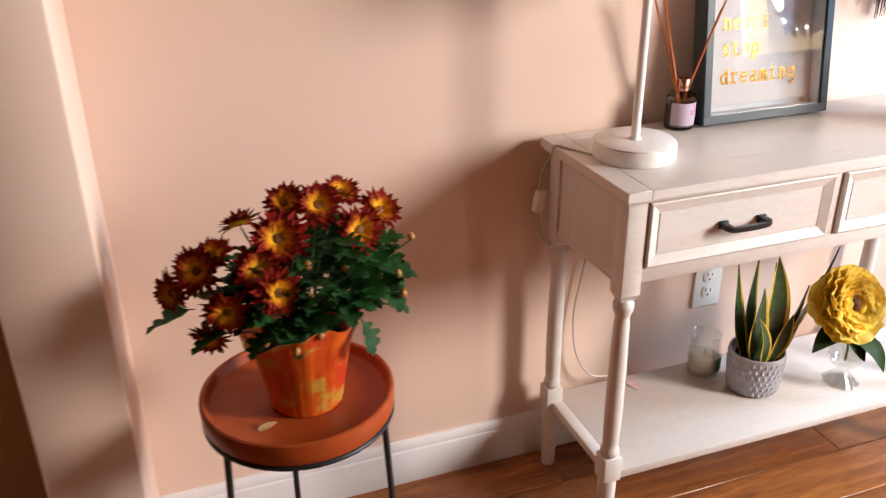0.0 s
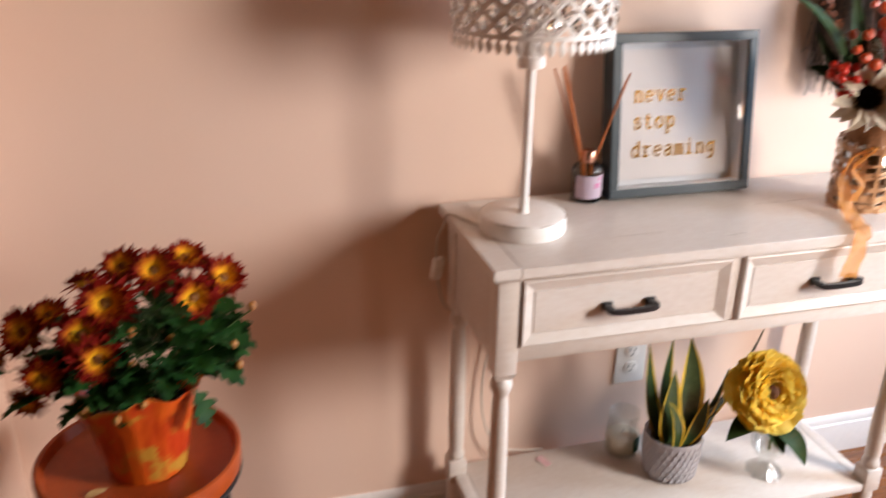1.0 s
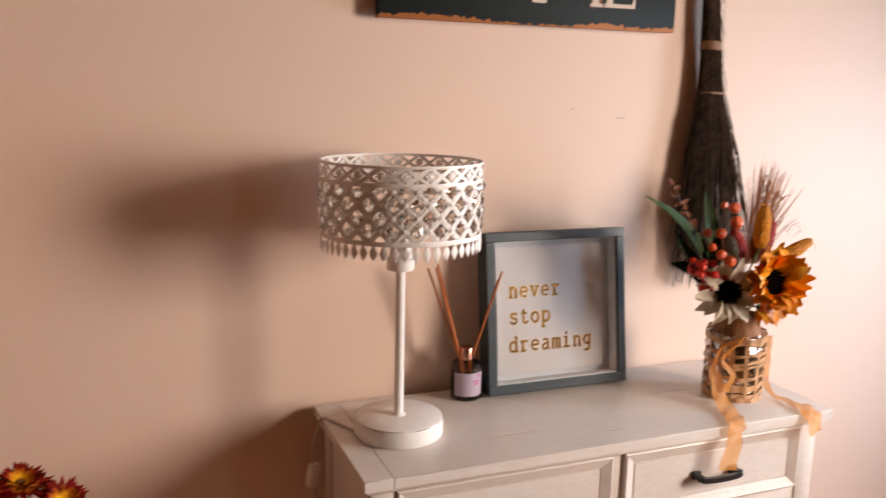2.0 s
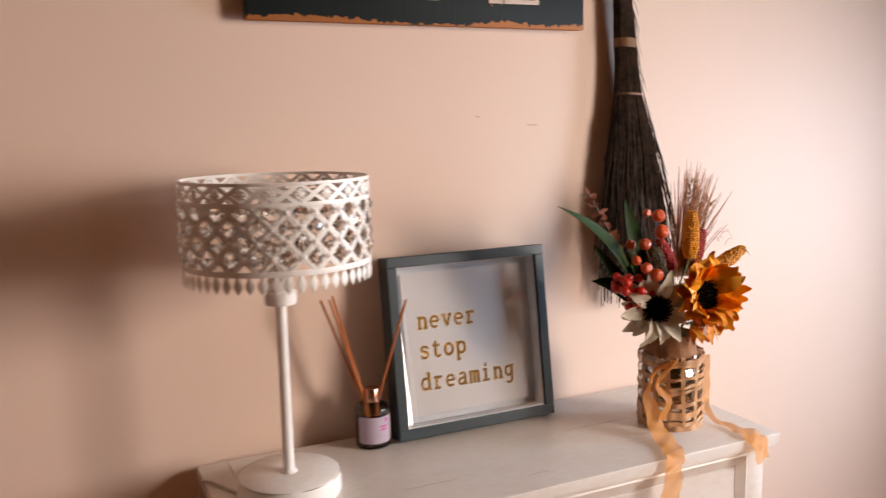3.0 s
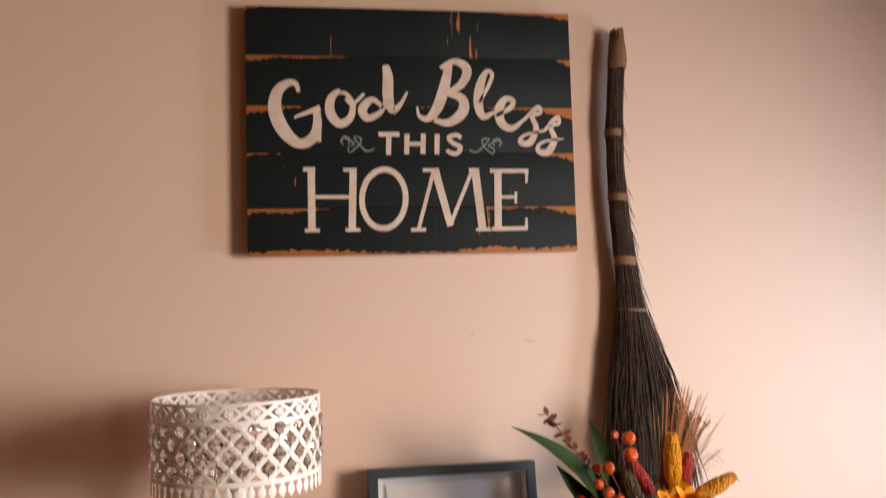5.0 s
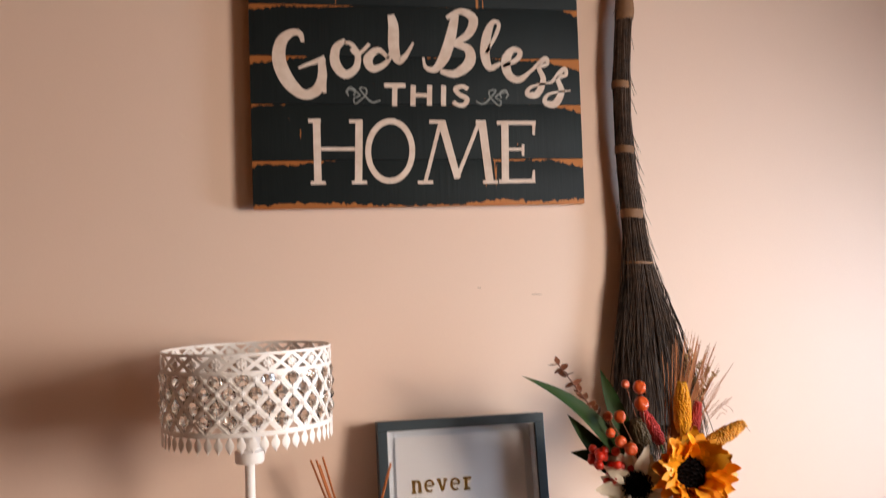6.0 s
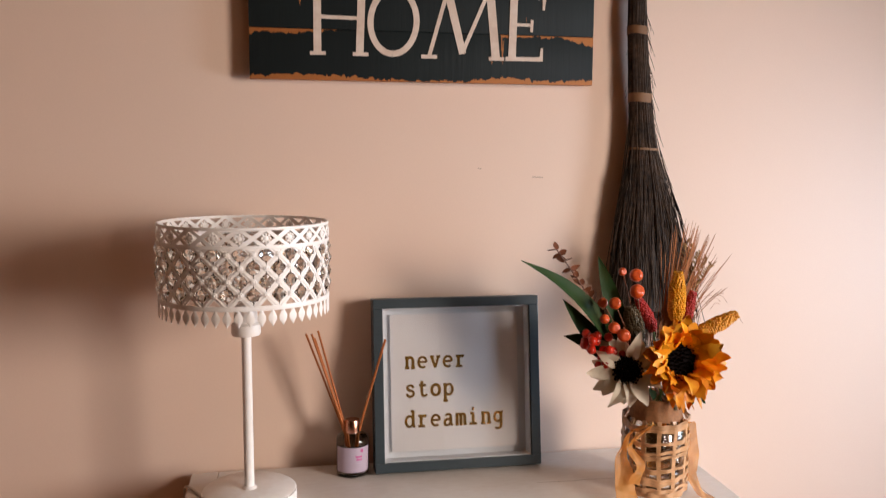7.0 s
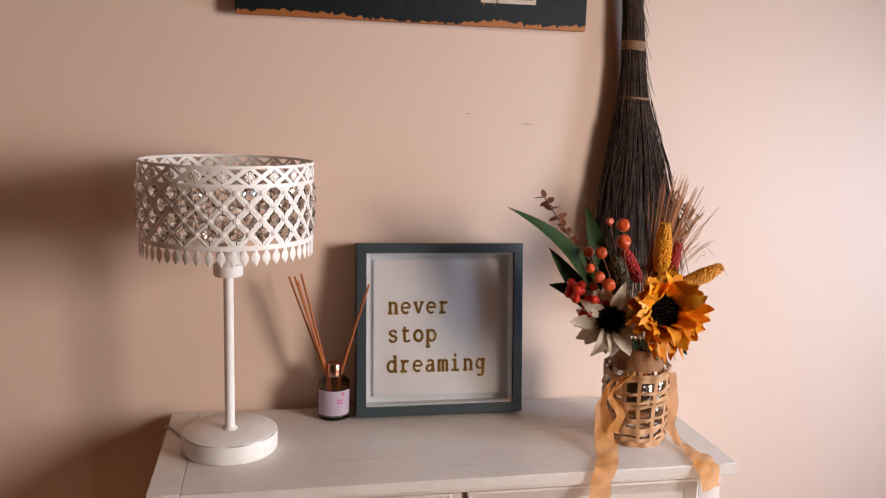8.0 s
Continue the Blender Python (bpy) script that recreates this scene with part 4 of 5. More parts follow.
def lobed_leaf(length, rng):
    """A flat lobed leaf along +x with a raised midrib."""
    bm = bmesh.new()
    out = [(0, 0.03), (0.14, 0.05), (0.24, 0.24), (0.32, 0.26), (0.36, 0.13), (0.48, 0.34), (0.58, 0.35), (0.60, 0.17), (0.72, 0.28), (0.80, 0.24), (0.82, 0.11), (0.93, 0.13), (1.0, 0.0)]
    bend = rng.uniform(-0.5, -0.1)
    def bent(x, y, d=0):
        return bm.verts.new((x * length, y * length, length * (bend * x * x * 0.5 + abs(y) * 0.35 + 0.03 * math.sin(9 * x + 5 * y)) - d))
    mid = [bent(x, 0) for x, _ in out]
    for s in (-1, 1):
        rim = [bent(x, s * y) for x, y in out[:-1]] + [mid[-1]]
        for i in range(len(out) - 1):
            q = [mid[i], mid[i + 1], rim[i + 1], rim[i]]
            q = [v for k, v in enumerate(q) if v not in q[:k]]
            bm.faces.new(q if s < 0 else q[::-1])
    return bm


def blade(bm, base, tip, width, lean, n=10, thick=0.0015, edge=0.22, mats=(0, 1), twist=0.0, up=(0, -1, 0)):
    """A stiff upright leaf with a coloured margin."""
    b, t = Vector(base), Vector(tip)
    rows = []
    for i in range(n + 1):
        u = i / n
        c = b.lerp(t, u) + Vector(lean) * math.sin(math.pi * u)
        d = (t - b).normalized()
        s = Matrix.Rotation(twist * u, 3, d) @ d.cross(Vector(up)).normalized()
        nrm = s.cross(d)
        w = width / 2 * (min(1, 0.55 + 1.5 * u) if u < 0.3 else max(0.03, (1 - ((u - 0.3) / 0.7) ** 2.2)))
        rows.append([bm.verts.new(c + s * w * k + nrm * (abs(k) * w * 0.35 + h)) for k, h in ((-1, 0), (-1 + edge, 0), (0, 0), (1 - edge, 0), (1, 0), (0, -thick))])
    for a, c in zip(rows, rows[1:]):
        for k in range(6):
            j = (k + 1) % 6
            bm.faces.new((a[k], a[j], c[j], c[k])).material_index = mats[1] if k in (0, 3) else mats[0]
    bm.faces.new(rows[-1]).material_index = mats[1]


# ---- stool with round tray top ----
STOOL = (-0.529, -0.312, 0.018)
TRAYZ = 0.484


def plant_stool():
    t = thing("plant_stool", STOOL, "round terracotta tray stool on thin black metal legs", "stool")
    bm = bmesh.new()
    lathe(bm, [(0.128, 0.447), (0.140, 0.449), (0.1435, 0.455), (0.1445, 0.480), (0.1435, 0.4845), (0.1400, 0.486), (0.1365, 0.4845), (0.1345, 0.478), (0.132, 0.469), (0.128, 0.4665), (0.05, 0.466)], 72)
    part("tray", bm, TRAY, t)
    bm = bmesh.new()
    ring = [(0.1395 * math.cos(a), 0.1395 * math.sin(a), 0.4455) for a in [2 * math.pi * i / 48 for i in range(49)]]
    tube(bm, ring, 0.0045, 8)
    part("ring", bm, BLACK, t)
    for a in (205, 335, 90):
        c, s = math.cos(radians(a)), math.sin(radians(a))
        bm = bmesh.new()
        tube(bm, [(0.128 * c, 0.128 * s, 0.446), (0.150 * c, 0.150 * s, -0.014), (0.150 * c, 0.150 * s, -0.018)], 0.0052, 10)
        part("leg", bm, BLACK, t)
    return t


plant_stool()
bm = bmesh.new()
petal(bm, pose(0, 0, 0, 20, 0, 0), 0.028, 0.011, 0.1, 0.05, 6)
tagged(part("fallen_petal", bm, material("dried_petal", (0.60, 0.36, 0.14), 0.7), None, m=pose(-0.598, -0.375, TRAYZ + 0.0008, 0, 0, 15)), "pale dried petal lying on the terracotta tray", "petal")


# ---- potted chrysanthemum ----
def wrap_paper():
    """Printed orange foil paper with red, gold and dark blotches."""
    m = material("orange_wrap_paper", (0.78, 0.15, 0.012), 0.30, vary=0.3, grain=14, stain=18, bump=0.35, stretch=(1.4, 1.4, 0.6), tint=(0.46, 0.03, 0.008), dist=0.01)
    n, l = m.node_tree.nodes, m.node_tree.links
    b = n["Principled BSDF"]
    old = b.inputs["Base Color"].links[0].from_socket
    tc, tx, rp, mx = n.new("ShaderNodeTexCoord"), n.new("ShaderNodeTexNoise"), n.new("ShaderNodeValToRGB"), n.new("ShaderNodeMix")
    tx.inputs["Scale"].default_value, tx.inputs["Detail"].default_value = 26, 3
    l.new(tc.outputs["Object"], tx.inputs["Vector"])
    l.new(tx.outputs["Fac"], rp.inputs[0])
    rp.color_ramp.elements[0].position, rp.color_ramp.elements[1].position = 0.52, 0.62
    mx.data_type = "RGBA"
    mx.inputs[7].default_value = (0.50, 0.23, 0.03, 1)
    l.new(rp.outputs[0], mx.inputs[0])
    l.new(old, mx.inputs[6])
    l.new(mx.outputs[2], b.inputs["Base Color"])
    return m


def chrysanthemum():
    px, py, pz = -0.517, -0.318, TRAYZ + 0.0005
    t = thing("potted_chrysanthemum", (px, py, pz), "potted rust red and yellow chrysanthemum in orange foil wrap", "plant")
    rng = random.Random(11)
    bm = bmesh.new()
    seg = 72
    rows = []
    prof = [(0.046, 0.0), (0.0535, 0.001), (0.0565, 0.02), (0.063, 0.055), (0.071, 0.095), (0.080, 0.118), (0.088, 0.132)]
    for q, (r, z) in enumerate(prof + [(0.084, 0.131), (0.074, 0.112), (0.066, 0.09)]):
        ring = []
        for i in range(seg):
            a = 2 * math.pi * i / seg
            k = min(q, 6) / 6
            pleat = 1 + 0.018 * k * math.sin(11 * a + 1) + 0.012 * math.sin(23 * a + 3 * k)
            lift = k ** 3 * (0.024 * math.cos(a - 5.35) ** 3 + 0.012 * math.sin(3 * a + 0.5) + 0.004 * math.sin(8 * a))
            ring.append(bm.verts.new((r * pleat * math.cos(a), r * pleat * math.sin(a), z + lift)))
        rows.append(ring)
    for a, b in zip(rows, rows[1:]):
        for i in range(seg):
            j = (i + 1) % seg
            bm.faces.new((a[i], a[j], b[j], b[i]))
    bm.faces.new(rows[0][::-1])
    part("foil_wrap", bm, wrap_paper(), t, "crinkled orange printed foil pot wrap")
    bm = bmesh.new()
    lathe(bm, [(0.05, 0.06), (0.067, 0.092), (0.066, 0.096), (0.02, 0.10)], 32)
    part("soil", bm, SOIL, t)
    # flower heads: place from the pot's foot, way they face
    heads = [(-0.165, -0.012, 0.236, -0.9, -0.8, 0.1, 0.95), (-0.129, -0.002, 0.256, -0.5, -0.8, 0.5, 1.1), (-0.105, 0.038, 0.256, -0.1, -0.6, 0.9, 0.9), (-0.054, -0.042, 0.262, -0.1, -0.9, 0.6, 1.1),
             (-0.022, -0.022, 0.294, 0.0, -0.9, 0.6, 1.25), (-0.036, -0.072, 0.240, 0.2, -0.9, 0.5, 1.1), (-0.102, -0.062, 0.222, -0.2, -0.9, -0.1, 1.0), (-0.127, -0.052, 0.182, -0.4, -0.8, -0.3, 0.85),
             (-0.001, 0.028, 0.322, -0.2, -0.7, 0.8, 1.0), (0.040, 0.008, 0.321, 0.0, -0.7, 0.8, 1.1), (0.080, 0.042, 0.322, 0.2, -0.4, 1.0, 0.95), (0.128, 0.018, 0.296, 0.4, -0.6, 0.8, 1.1),
             (0.088, -0.022, 0.290, 0.1, -0.9, 0.4, 1.1), (0.02, 0.07, 0.300, 0.1, 0.4, 1, 1.0), (-0.06, 0.09, 0.275, -0.2, 0.6, 0.9, 1.0), (0.09, 0.10, 0.29, 0.4, 0.7, 0.8, 1.0)]
    eye = material("mum_eye", (0.30, 0.11, 0.008), 0.7, vary=0.3, grain=400, bump=0.6)
    kinds = [daisy(3, 20, 0.029, 0.0088, random.Random(40 + k), 10, 0.004) for k in range(3)]
    made = [None] * 3
    for i, (x, y, z, dx, dy, dz, s) in enumerate(heads):
        z, s = z - 0.020, s * 1.08
        m = Matrix.Translation((x, y, z)) @ Vector((dx, dy, dz)).to_track_quat("Z", "Y").to_matrix().to_4x4() @ pose(0, 0, 0, 0, 0, 40 * i) @ Matrix.Scale(s * 0.98, 4)
        k = i % 3
        if made[k]:
            f = again(made[k], m)
        else:
            f = made[k] = part("flower", kinds[k], MUM, t, "rust red chrysanthemum flower with yellow eye", m=m)
        e = bmesh.new()
        lathe(e, [(0.0065, 0.001), (0.0068, 0.003), (0.005, 0.005), (0.002, 0.0058)], 12)
        part("flower_eye", e, eye, f)
        st = bmesh.new()
        foot = Vector((x * 0.12, y * 0.12, 0.10))
        back = Vector((x, y, z)) - Vector((dx, dy, dz)).normalized() * 0.004
        midp = foot.lerp(back, 0.55) + Vector((rng.uniform(-0.01, 0.01), rng.uniform(-0.01, 0.01), 0.015))
        tube(st, glide([foot, midp, back], 4), 0.0016, 6)
        part("stem", st, STEM, t)
    # buds on thin stems
    for x, y, z in ((0.008, -0.06, 0.245), (0.006, -0.075, 0.205), (0.012, -0.085, 0.15), (-0.022, -0.09, 0.135), (-0.06, -0.085, 0.155), (0.165, -0.02, 0.245), (0.135, -0.05, 0.205), (0.14, -0.055, 0.175), (0.055, -0.07, 0.235)):
        b = bmesh.new()
        lathe(b, [(0.002, -0.004), (0.0048, -0.001), (0.0055, 0.003), (0.004, 0.007), (0.0012, 0.009)], 10)
        part("bud", b, BUD, t, m=pose(x, y, z, rng.uniform(-30, 10), rng.uniform(-20, 20), 0))
        st = bmesh.new()
        tube(st, glide([(x * 0.2, y * 0.25, 0.10), (x * 0.7, y * 0.65, 0.08 + z * 0.5), (x, y, z - 0.002)], 4), 0.0012, 5)
        part("stem", st, STEM, t)
    # leaves in a broad dome
    kinds = [lobed_leaf(0.062, random.Random(70 + k)) for k in range(4)]
    made = [None] * 4
    for i in range(300):
        a = rng.uniform(0, 2 * math.pi)
        rad = 0.150 * math.sqrt(rng.uniform(0.08, 1))
        top = 0.275 - 4.2 * rad * rad + (0.012 if math.cos(a) > 0.3 else -0.012)
        low = 0.122 + 1.1 * max(0, rad - 0.07) * (1 if math.cos(a) < 0.6 else 0.6)
        zz = low + (top - low) * rng.random() ** 0.7
        x, y = rad * math.cos(a) * 0.98 + 0.016, rad * math.sin(a) * 0.75
        m = pose(x * 0.68 + 0.004, y * 0.72, zz, rng.uniform(-25, 25), rng.uniform(-35, 12), math.degrees(a) + rng.uniform(-40, 40)) @ Matrix.Scale(rng.uniform(0.6, 1.0), 4)
        k = i % 4
        if made[k]:
            again(made[k], m)
        else:
            made[k] = part("leaf", kinds[k], LEAFMUM, t, m=m, angle=80)
    for x, y, z, ry, rz, s in ((0.075, -0.055, 0.150, 65, -35, 1.0), (0.105, -0.03, 0.215, 10, -15, 1.05), (0.10, -0.045, 0.185, 25, -30, 0.95), (-0.14, -0.05, 0.205, 5, 190, 1.1), (-0.10, -0.06, 0.175, 5, 205, 1.0), (-0.05, -0.07, 0.165, 5, 230, 0.9), (0.095, -0.02, 0.245, -15, -10, 0.95)):
        again(made[1], pose(x, y, z, 10, ry, rz) @ Matrix.Scale(s, 4))
    return t


chrysanthemum()


# ---- lower shelf: candle, snake plant, yellow flower in a glass ----
def jar_candle():
    t = thing("jar_candle", (0.397, -0.082, SHELF), "white jar candle in clear glass with green label", "candle")
    bm = bmesh.new()
    prof = [(0.030, 0), (0.0345, 0.002), (0.036, 0.008), (0.0365, 0.05), (0.035, 0.062), (0.0315, 0.072), (0.0325, 0.078), (0.0325, 0.098), (0.031, 0.099), (0.030, 0.098), (0.0295, 0.075), (0.0330, 0.060), (0.0340, 0.05), (0.0335, 0.009), (0.02, 0.006)]
    lathe(bm, prof, 40)
    part("jar", bm, CLEAR, t, "clear glass jar")
    bm = bmesh.new()
    lathe(bm, [(0.026, 0.007), (0.0328, 0.010), (0.0333, 0.044), (0.031, 0.0455), (0.004, 0.045)], 36)
    wax = part("wax", bm, material("cream_wax", (0.74, 0.66, 0.52), 0.45, vary=0.04, bump=0.03), t)
    bm = bmesh.new()
    tube(bm, [(0, 0, 0.045), (0.001, 0, 0.051), (0.002, 0.001, 0.056)], 0.0009, 6)
    part("wick", bm, SLOT, wax)
    bm = bmesh.new()
    cols = []
    for i in range(9):
        a = radians(-75 + 6 * i)
        cols.append([bm.verts.new((r * math.cos(a), r * math.sin(a), z)) for r, z in ((0.0366, 0.016), (0.0370, 0.016), (0.0370, 0.050), (0.0366, 0.050))])
    for p, q in zip(cols, cols[1:]):
        for i in range(4):
            bm.faces.new((p[i], p[(i + 1) % 4], q[(i + 1) % 4], q[i]))
    bmesh.ops.recalc_face_normals(bm, faces=bm.faces)
    part("label", bm, material("green_label", (0.01, 0.16, 0.09), 0.4), t, "green paper label")
    return t


jar_candle()


def snake_plant():
    t = thing("snake_plant", (0.462, -0.168, SHELF), "variegated snake plant in grey triangle-relief pot", "plant")
    grey = material("grey_glaze", (0.46, 0.44, 0.46), 0.5, vary=0.1, grain=80, spread=0.06)
    bm = bmesh.new()
    prof = [(0.044, 0), (0.0495, 0.002), (0.0525, 0.010), (0.0565, 0.045), (0.0575, 0.088), (0.0575, 0.0945), (0.0555, 0.0955), (0.0530, 0.094), (0.0515, 0.08), (0.02, 0.078)]
    lathe(bm, prof, 48)
    part("pot", bm, grey, t, "grey ceramic pot")
    # raised three-sided facets in rings
    fb = bmesh.new()
    h, w = 0.0068, 0.0056
    tri = [fb.verts.new((-w, -h, 0)), fb.verts.new((w, -h, 0)), fb.verts.new((0, h, 0))]
    pk = fb.verts.new((0, -h * 0.25, 0.0026))
    for i in range(3):
        fb.faces.new((tri[i], tri[(i + 1) % 3], pk))
    lo = [fb.verts.new((v.co.x, v.co.y, -0.002)) for v in tri]
    for i in range(3):
        fb.faces.new((lo[i], lo[(i + 1) % 3], tri[(i + 1) % 3], tri[i]))
    facet = None
    for row in range(6):
        z = 0.0125 + row * 0.0140
        r = 0.0517 + 0.0058 * min(1, z / 0.06)
        for k in range(28):
            a = 2 * math.pi * (k + 0.5 * (row % 2)) / 28
            m = Matrix.Translation((r * math.cos(a), r * math.sin(a), z)) @ Matrix.Rotation(a + math.pi / 2, 4, "Z") @ Matrix.Rotation(math.pi / 2, 4, "X")
            facet = again(facet, m) if facet else part("facet", fb, grey, t, m=m, angle=5)
    bm = bmesh.new()
    lathe(bm, [(0.05, 0.075), (0.0512, 0.079), (0.02, 0.081)], 24)
    part("soil", bm, SOIL, t)
    z = 0.078
    for base, tip, w, lean, tw in (((-0.026, 0.01), (-0.070, 0.015, 0.298), 0.024, (-0.010, 0, 0), 0.5), ((-0.006, 0.02), (-0.012, 0.025, 0.305), 0.024, (-0.012, 0, 0), 0.4), ((0.004, -0.012), (0.0, -0.015, 0.318), 0.042, (0.010, -0.004, 0), -0.2),
                                   ((-0.020, -0.016), (-0.034, -0.028, 0.258), 0.038, (-0.006, 0, 0), 0.25), ((0.014, 0.006), (0.016, 0.006, 0.292), 0.016, (0.004, 0, 0), 0.9), ((0.022, 0.002), (0.186, 0.015, 0.296), 0.026, (0.010, 0, -0.026), 0.9),
                                   ((0.028, -0.004), (0.108, 0.0, 0.225), 0.024, (0.004, 0, -0.012), 0.5), ((0.008, -0.030), (0.046, -0.034, 0.186), 0.022, (0.006, 0, 0), -0.9), ((-0.012, -0.032), (-0.048, -0.042, 0.200), 0.022, (0.010, 0, 0), 0.6), ((0.03, -0.012), (0.078, -0.02, 0.140), 0.026, (0.002, 0, 0.004), 0.6)):
        b = bmesh.new()
        blade(b, (*base, z), tip, w * 1.4, lean, 12, 0.0018, 0.27, (0, 1), tw)
        part("leaf", b, [SNAKEG, SNAKEY], t, angle=70)
    return t


snake_plant()


def yellow_flower():
    t = thing("flower_in_glass", (0.653, -0.222, SHELF), "large yellow artificial peony in footed clear glass", "flower vase")
    bm = bmesh.new()
    flute = lambda a, z: 1 + (0.06 * math.cos(9 * a) if z < 0.03 else 0)
    lathe(bm, [(0.036, 0), (0.038, 0.003), (0.030, 0.012), (0.018, 0.022), (0.0115, 0.032), (0.013, 0.038), (0.026, 0.046), (0.036, 0.062), (0.039, 0.082), (0.036, 0.104), (0.0335, 0.114),
               (0.0315, 0.113), (0.034, 0.102), (0.0365, 0.082), (0.0335, 0.064), (0.022, 0.050), (0.005, 0.046)], 45, wave=flute)
    part("glass", bm, CLEAR, t, "clear footed glass")
    rng = random.Random(8)
    head = Vector((-0.040, -0.020, 0.210))
    face = Vector((0.12, -1.0, 0.45)).to_track_quat("Z", "Y").to_matrix().to_4x4()
    fm = Matrix.Translation(head) @ face

    def ruffle(bm, m, size):
        n, rows = 9, []
        for i in range(6):
            u = i / 5
            row = []
            for j in range(n):
                v = j / (n - 1) * 2 - 1
                w = size * (0.25 + 0.62 * math.sin(math.pi * min(1, u * 0.9 + 0.1) * 0.62))
                zz = size * (0.55 * u * u + 0.18 * v * v * (1 - u)) + (0.08 * size * math.sin(6 * v + u * 3 + phase) * u)
                row.append(bm.verts.new(m @ Vector((size * u * (1 - 0.32 * v * v) + 0.05 * size * math.sin(7 * v + phase) * u, w * v * 0.8, zz))))
            rows.append(row)
        for a, b in zip(rows, rows[1:]):
            for j in range(n - 1):
                bm.faces.new((a[j], a[j + 1], b[j + 1], b[j]))

    for ring, (count, size, tilt, r) in enumerate(((11, 0.020, -44, 0.017), (13, 0.028, -30, 0.021), (15, 0.036, -20, 0.024), (16, 0.043, -6, 0.024), (17, 0.049, 8, 0.022), (16, 0.053, 24, 0.019), (15, 0.054, 42, 0.014), (13, 0.052, 62, 0.010), (10, 0.050, 84, 0.005))):
        for k in range(count):
            phase = rng.uniform(0, 6)
            a = 360 * (k + rng.uniform(-0.3, 0.3)) / count + 17 * ring
            b = bmesh.new()
            ruffle(b, fm @ pose(0, 0, -0.002 * ring, 0, 0, a) @ pose(r, 0, 0, rng.uniform(-18, 18), tilt + rng.uniform(-17, 17), 0), size * rng.uniform(0.82, 1.15))
            part("petal", b, YELLOW, t, angle=60)
    b = bmesh.new()
    bmesh.ops.create_icosphere(b, subdivisions=2, radius=0.0145, matrix=fm @ pose(0, 0, 0.006))
    part("flower_eye", b, material("brown_flower_eye", (0.10, 0.03, 0.005), 0.9, grain=300, bump=0.8), t)
    b = bmesh.new()
    tube(b, glide([(0.006, 0.004, 0.05), (0.0, 0.0, 0.09), (-0.02, -0.006, 0.14), tuple(head - Vector((0, -0.01, 0.012)))], 4), 0.0028, 8)
    part("stem", b, STEM, t)
    for base, tip, w, lean in (((-0.045, -0.01, 0.14), (-0.128, -0.03, 0.118), 0.044, (0, 0, 0.012)), ((-0.02, -0.02, 0.132), (0.030, -0.075, 0.062), 0.044, (0.004, -0.01, 0.012)), ((-0.03, -0.02, 0.13), (-0.012, -0.06, 0.088), 0.036, (0, 0, 0.004)), ((0.0, 0.02, 0.15), (0.060, 0.04, 0.20), 0.036, (0, 0, 0.006))):
        b = bmesh.new()
        blade(b, base, tip, w, lean, 9, 0.0006, 0.2, (0, 0), 0.3, (0.1, -0.6, 0.8))
        part("leaf", b, LEAFDARK, t, angle=70)
    return t


yellow_flower()

tag = bmesh.new()
block(tag, (-0.008, -0.016, 0), (0.008, 0.016, 0.0008))
tagged(part("paper_tag", tag, material("pink_paper", (0.70, 0.42, 0.42), 0.7), None, m=pose(0.222, -0.078, SHELF + 0.0012, 4, 0, 22)), "small pink paper tag lying on the shelf", "tag")
b = bmesh.new()
lathe(b, [(0.010, 0), (0.014, 0.003), (0.015, 0.010), (0.011, 0.016), (0.004, 0.019)], 20)
tagged(part("tea_light", b, material("white_wax", (0.76, 0.70, 0.62), 0.5), None, m=pose(0.528, -0.150, SHELF)), "small white wax tea light on the shelf", "candle")

